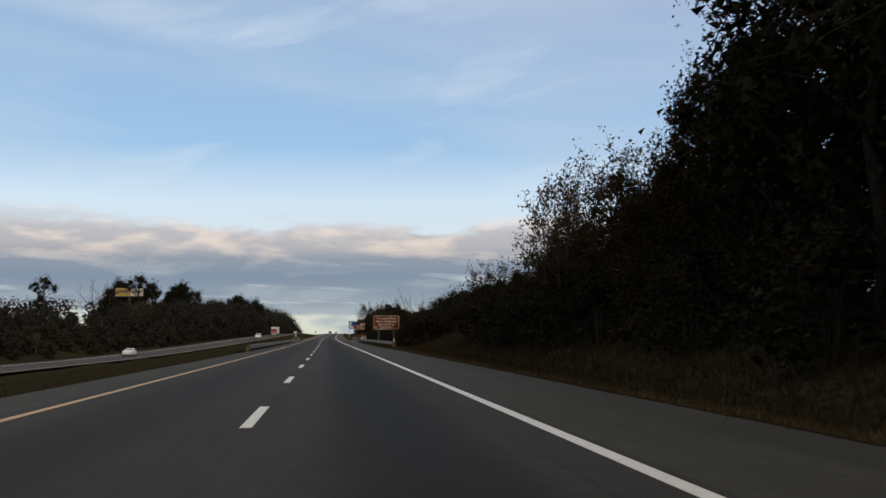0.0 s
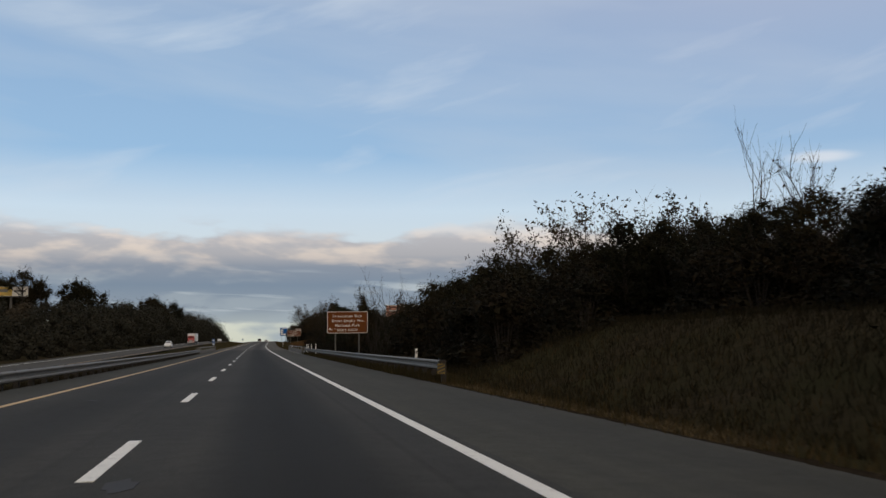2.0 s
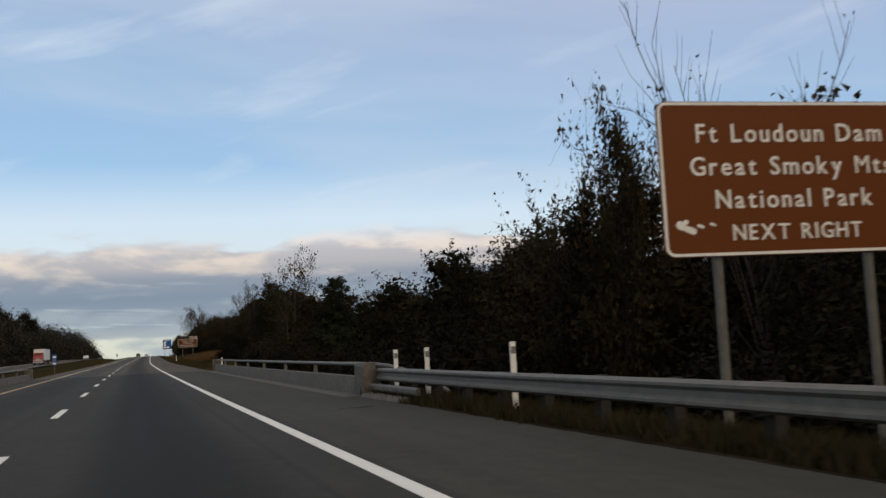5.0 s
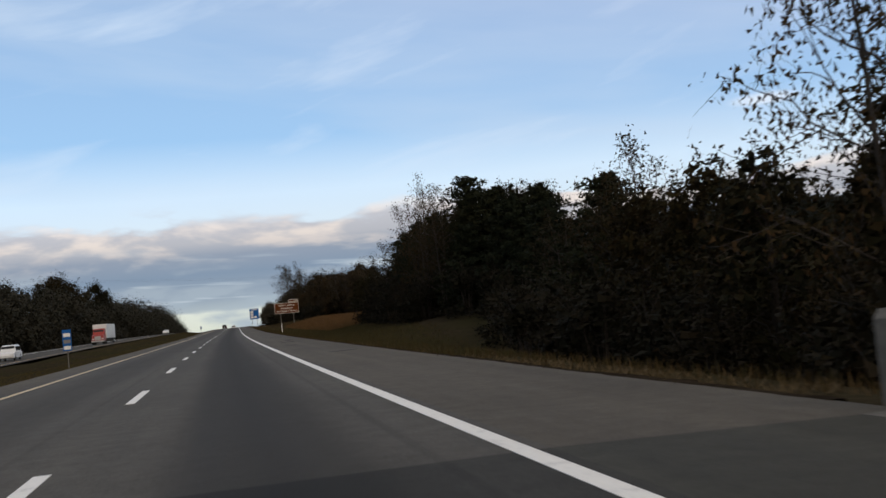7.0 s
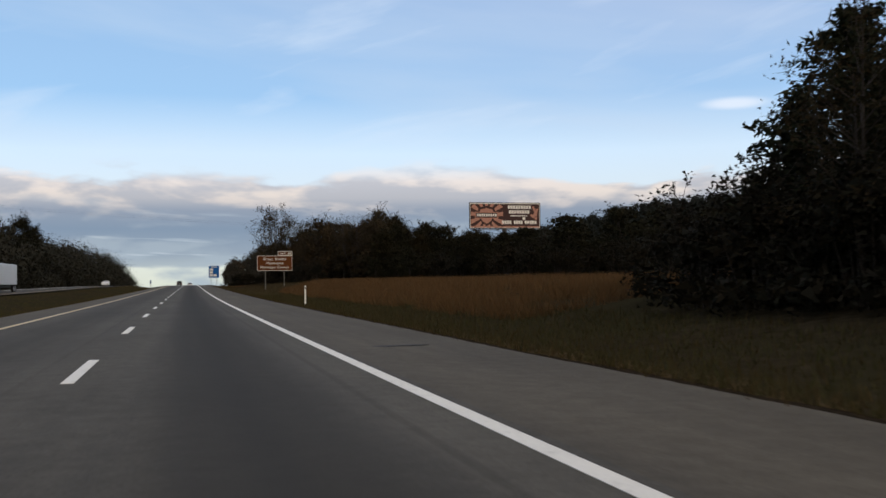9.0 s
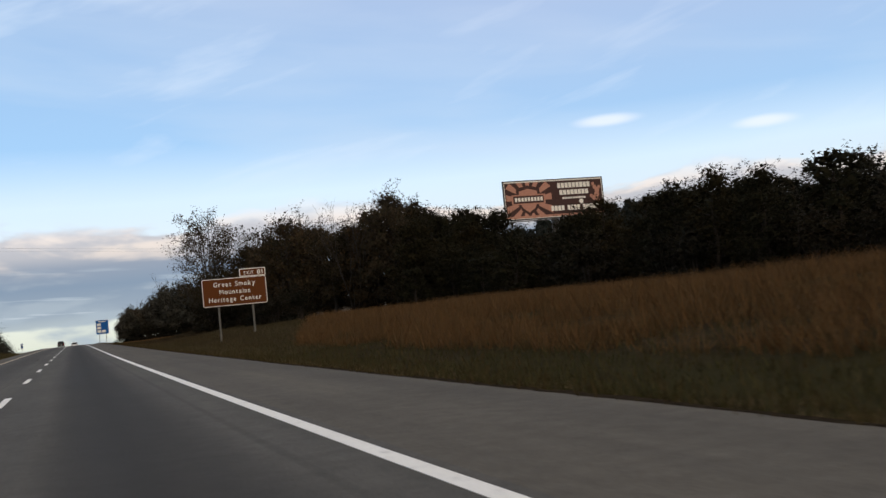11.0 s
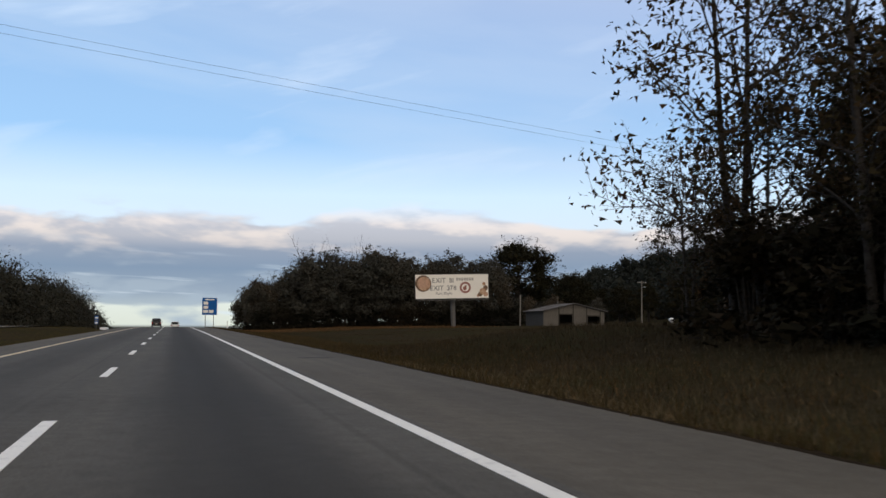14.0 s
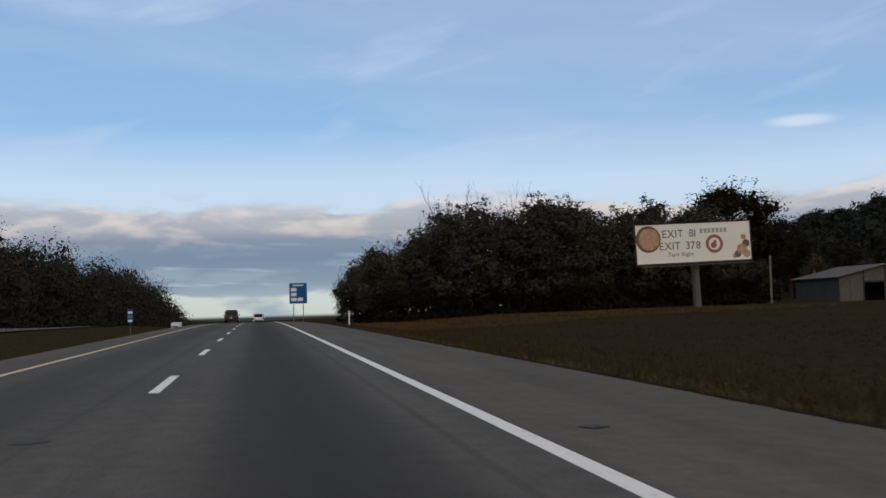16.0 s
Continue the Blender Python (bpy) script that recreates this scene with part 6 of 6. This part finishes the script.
for s, o, h in ((440.4, 35.4, 8.9), (438.0, 37.5, 8.2), (447.5, 37.0, 9.4), (436.0, 30.0, 8.9), (433.6, 27.6, 8.0), (446.5, 32.0, 11.0), (443.5, 31.5, 10.2), (449.5, 26.0, 9.4), (423.4, 37.0, 5.6), (419.5, 36.5, 6.4), (416.0, 36.0, 6.8)):
    plant("dense", s, o, h, wide=1.1)
belt("shrub", 440, 472, 15.5, 19, 2.6, 3.8, 2.8, 1.3)
belt("shrub", 472, 488, 19.5, 23, 2.6, 3.8, 2.6, 1.3)
belt("shrub", 464, 478, 14.5, 17.0, 2.8, 3.6, 1.6, 1.45)
belt("shrub", 474, 482, 16.5, 18.5, 2.8, 3.6, 1.8, 1.45)
# the wood past the field
belt("drab", 643, 684, 14.6, 17.0, 8.0, 10.5, 4.0, 1.15)
for o in np.arange(16.0, 64.0, 4.2):
    top = float(np.interp(o, [16, 22, 30, 50, 64], [9.4, 13.0, 14.8, 14.6, 12.5]))
    plant("drab", 645 + float(rng.uniform(-3, 4)), float(o), top * float(rng.uniform(0.78, 1.0)), wide=1.35)
    plant("drab", 655 + float(rng.uniform(-3, 5)), float(o) + 2, top * float(rng.uniform(0.95, 1.1)), wide=1.35)
    for k in (0.0, 2.1):
        plant("shrub", 640 + float(rng.uniform(-2, 2)), float(o) + k, float(rng.uniform(3.4, 5.0)), wide=1.5)
    if int(o) % 2 == 0:
        plant("bare", 652, float(o), top * 1.12)
for o in np.arange(14.0, 66.0, 2.0):
    plant("shrub", 661 + float(rng.uniform(-2, 2)), float(o), float(rng.uniform(4.6, 6.0)), wide=1.5)
for s, o, h in ((641, 24, 13.0), (641, 37, 13.5), (642, 51, 13.0)):
    plant("drab", s, o, h, wide=1.2)
plant("oak", 672.4, 77.0, 20.0, wide=1.3)
for s, o, h, w in ((516, -77, 23.5, 1.25), (550.6, -53, 21.5, 1.0), (596, -46.7, 20.4, 0.9), (425, -79, 19.5, 0.9), (420, -119, 15.0, 0.8), (470, -75, 18.0, 1.0), (440, -96, 15.5, 1.2)):
    plant("oak", s, o, h, wide=w)
for s, o, h, w in ((409, -85, 21.0, 1.1), (436, -86, 18.0, 1.0)):
    plant("oak", s, o, h, wide=w)
for s, o, h in ((396, -74, 12.0), (401, -75, 13.0), (406, -74, 12.5), (391, -76, 11.0), (412, -76, 12.0)):
    plant("drab", s, o, h, wide=1.3)
for s, o, h, w in ((400, -112, 22.4, 0.9), (401, -76.0, 23.6, 0.9), (404, -71.0, 20.8, 0.8), (402, -60.0, 21.0, 1.3)):
    plant("umbrella", s, o, h, wide=w)
plant("bare", 400, -87.5, 23.0)
plant("oak", 690, 98, 13.0, wide=1.1)
belt("coarse", 650, 760, 112, 125, 8, 12, 9.0, 1.3)
belt("drab", 640, 700, 70, 92, 5, 7, 8.0, 1.2)

set_back_wood(-100, 115, "dense dark leafy wood behind the roadside bank")
set_back_wood(115, 300, "dark leafy wood along the guard rail and the bridge")
set_back_wood(300, 600, "low dark wood behind the tall russet grass")
set_back_wood(600, 1000, "dark leafy trees at the far edge of the field")


# ---- far woods: one mesh of many simple trees ----
def far_woods(name, spots, label, leaf=0.62, per=560, mat=None):
    """Many simple crowns of rounded leaf clumps, for woods that nobody could count."""
    r = np.random.default_rng(21)
    q = []
    for s, o, h in spots:
        base = road_points(s, o, float(ground_height(s, o)))
        hw = h * r.uniform(0.30, 0.42)
        m = 12
        lobe = r.normal(0, 1, (m, 3))
        lobe /= np.linalg.norm(lobe, axis=1, keepdims=True)
        lobe[0] = (0, 0, 1)
        lobe = lobe * [hw * 0.62, hw * 0.62, h * 0.30] + [0, 0, h * 0.50]
        lobe[9:, 2] = h * r.uniform(0.05, 0.2, 3)
        pick = r.integers(m, size=per)
        rad = (hw * r.uniform(0.42, 0.66, m))[pick][:, None]
        d = r.normal(0, 1, (per, 3))
        d /= np.linalg.norm(d, axis=1, keepdims=True)
        inner = r.random((per, 1)) < 0.22
        c = base + lobe[pick] + d * rad * np.where(inner, 0.45, np.minimum(r.normal(0.88, 0.12, (per, 1)), 1.05))
        c[:, 2] = np.maximum(c[:, 2], base[2] + leaf * 0.4)
        face = d + [0, 0, 0.3] + r.normal(0, 0.6, (per, 3))
        face /= np.linalg.norm(face, axis=1, keepdims=True)
        a = np.cross(face, r.normal(0, 1, (per, 3)))
        a /= np.linalg.norm(a, axis=1, keepdims=True) + 1e-9
        b = np.cross(face, a)
        sz = leaf * r.uniform(0.6, 1.3, (per, 1)) * np.where(inner, 2.4, 1.0)
        q.append(np.stack([c - a * sz * 0.7, c + b * sz * 0.6, c + a * sz * 0.6 - b * sz * 0.4], 1).reshape(-1, 3))
    v = np.concatenate(q)
    me = mesh_from(name, v, np.arange(len(v)).reshape(-1, 3))
    tagged(put(name, me, mat or M_WOODS), label, "woods", kind="stuff")


_spots = []
for s in np.arange(232, 1080, 6.5):
    hh = float(np.interp(s, [230, 270, 330, 405, 490, 620, 700, 800, 1000], [5, 6.5, 10, 14, 18, 19, 20, 26, 33])) + 1.6 * math.sin(s * 0.09 + 1) + 1.2 * math.sin(s * 0.037)
    _spots.append((s + rng.uniform(-2, 2), -rng.uniform(40, 45) - float(far_shift(s)), hh * rng.uniform(0.5, 0.75)))
    _spots.append((s + rng.uniform(-2, 2), -rng.uniform(47, 54) - float(far_shift(s)), hh * rng.uniform(0.8, 1.05)))
    if rng.random() < 0.6:
        _spots.append((s + rng.uniform(-2, 2), -rng.uniform(58, 75) - float(far_shift(s)), hh * rng.uniform(0.85, 1.05)))
far_woods("woods", _spots, "long dark wood beyond the other carriageway", 0.42, 1300)
_spots = [(s + rng.uniform(-3, 3), -o + rng.uniform(-4, 4), rng.uniform(7, 11)) for s in np.arange(150, 420, 9.0) for o in (92, 104, 118)]
_spots += [(s + rng.uniform(-3, 3), -rng.uniform(38, 60) - float(far_shift(s)), rng.uniform(2.0, 4.5)) for s in np.arange(60, 320, 1.5)]
_spots += [(404 + rng.uniform(-5, 5), -o + rng.uniform(-1, 1), rng.uniform(13.5, 16.5)) for o in np.arange(84, 150, 3.0)]
far_woods("far_thicket", _spots, "far thicket along the hillside field", 0.42, 420)
_spots = [(s + rng.uniform(-5, 5), o + rng.uniform(-5, 5), rng.uniform(11, 16)) for s in np.arange(680, 1120, 14.0) for o in np.arange(130, 420, 14.0)]
far_woods("hill_woods", _spots, "dark wooded hill behind the field", 0.8, 520)


# ---- grass ----
def grass(name, n, s0, s1, o_fn, h0, h1, mat, label, blades=4, width=0.03, lean=0.25, keep=None):
    """Loose tufts of blades, standing on the ground."""
    r = np.random.default_rng(len(name) * 13 + n)
    s = r.uniform(s0, s1, n)
    o = o_fn(r, n, s)
    if keep is not None:
        k = keep(s, o)
        s, o = s[k], o[k]
    n = len(s)
    s, o = np.repeat(s, blades) + r.normal(0, 0.09, n * blades), np.repeat(o, blades) + r.normal(0, 0.09, n * blades)
    base = road_points(s, o, ground_height(s, o) - 0.03)
    h = r.uniform(h0, h1, (len(s), 1))
    a = r.uniform(0, 2 * np.pi, len(s))
    side = np.stack([np.cos(a), np.sin(a), np.zeros(len(s))], 1) * width * h ** 0.5
    tip = base + np.concatenate([r.normal(0, lean, (len(s), 2)) * h, h], 1)
    v = np.stack([base - side, base + side, tip], 1).reshape(-1, 3)
    me = mesh_from(name, v, np.arange(len(v)).reshape(-1, 3))
    tagged(put(name, me, mat), label, "grass", kind="stuff")


def near_edge(lo, hi):
    return lambda r, n, s: lo + (hi - lo) * r.random(n) ** 1.7


grass("verge_grass", 34000, -5, 640, near_edge(5.1, 12.0), 0.08, 0.30, M_GRASS, "rough brown and green verge grass by the shoulder", 3, 0.03,
      keep=lambda s, o: ~((s > 181) & (s < 244) & (o < 6.0)) & ~((s > 92) & (s < 181) & (o < 6.8)))
grass("edge_grass", 26000, -5, 640, lambda r, n, s: 5.2 + 1.2 * r.random(n) ** 1.8 + 0.18 * np.sin(s * 0.9) * np.sin(s * 0.31), 0.04, 0.17, M_EDGE,
      "bleached dead grass along the pavement's edge", 4, 0.04, 0.7,
      keep=lambda s, o: ~((s > 90) & (s < 231)) & (o > 5.12) & (np.sin(s * 0.53) + np.sin(s * 1.31 + 1) + np.sin(s * 0.17) > -0.9))
grass("tall_grass", 72000, 318, 452, lambda r, n, s: r.uniform(9.5, 27, n), 0.25, 0.75, M_STRAW, "tall russet autumn grass on the bank", 4, 0.015, 0.42,
      keep=lambda s, o: (np.sin(s * 0.7 + o) + np.sin(o * 1.3 - s * 0.23) > -0.9) & (o > 9.5 + np.clip(s - 400, 0, 40) * 0.25) & (np.sin(s * 12.9 + o * 78.2) * 437.5 % 1 > (s - 402) / 48))
grass("field_grass", 30000, 455, 640, lambda r, n, s: 6.5 + 40 * r.random(n) ** 1.8, 0.05, 0.17, M_FIELD, "dull dark autumn grass of the field", 3, 0.05, 0.5)
grass("pale_verge_grass", 9000, 392, 478, lambda r, n, s: 5.6 + 9.0 * r.random(n) ** 1.5, 0.06, 0.26, M_EDGE, "bleached tan grass along the verge", 3, 0.03, 0.45)
grass("verge_straw", 7000, 440, 640, lambda r, n, s: 5.8 + 6.0 * r.random(n) ** 1.3, 0.05, 0.19, M_STRAW, "dry russet grass along the verge of the field", 3, 0.035, 0.5)
grass("russet_grass", 9000, 590, 643, lambda r, n, s: 8.0 + 38 * r.random(n) ** 1.4, 0.10, 0.34, M_STRAW, "russet grass at the foot of the wood", 3, 0.04, 0.4)
grass("brown_grass", 14000, 405, 500, lambda r, n, s: 8.5 + 13 * r.random(n), 0.10, 0.32, M_BROWNGRASS, "tangled brown grass in front of the trees", 3, 0.026, 0.35)
grass("rail_weeds", 17000, 93, 181, lambda r, n, s: 5.2 + 1.5 * r.random(n) ** 0.9 + 0.14 * np.sin(s * 0.8) * np.sin(s * 0.27), 0.10, 0.40, M_GRASS, "dull weeds grown up under the guard rail", 4, 0.035, 0.35)
grass("median_weeds", 5000, 73, 181, lambda r, n, s: -6.95 - 0.8 * r.random(n) ** 1.4, 0.10, 0.36, M_SCRUB, "dark weeds under the median guard rail", 4, 0.035, 0.35)
grass("verge_green", 36000, 246, 462, lambda r, n, s: 5.3 + np.interp(s, [246, 380, 400, 462], [6, 7, 14, 12]) * r.random(n) ** 1.2, 0.06, 0.24, M_GREEN, "olive and tan verge grass by the shoulder", 3, 0.035, 0.35)
grass("bank_grass", 30000, 0, 122, lambda r, n, s: r.uniform(6.5, 19, n), 0.10, 0.36, M_SHADEGRASS, "rough grass on the roadside bank, toned dark for shade", 3, 0.03, 0.35)
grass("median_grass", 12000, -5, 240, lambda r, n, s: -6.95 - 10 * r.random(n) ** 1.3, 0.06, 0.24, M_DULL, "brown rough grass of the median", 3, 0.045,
      keep=lambda s, o: s < 181)
grass("short_median_grass", 22000, 244, 680, lambda r, n, s: -6.95 - 11 * r.random(n) ** 1.3, 0.05, 0.18, M_GREEN, "short green grass of the median", 3, 0.045)
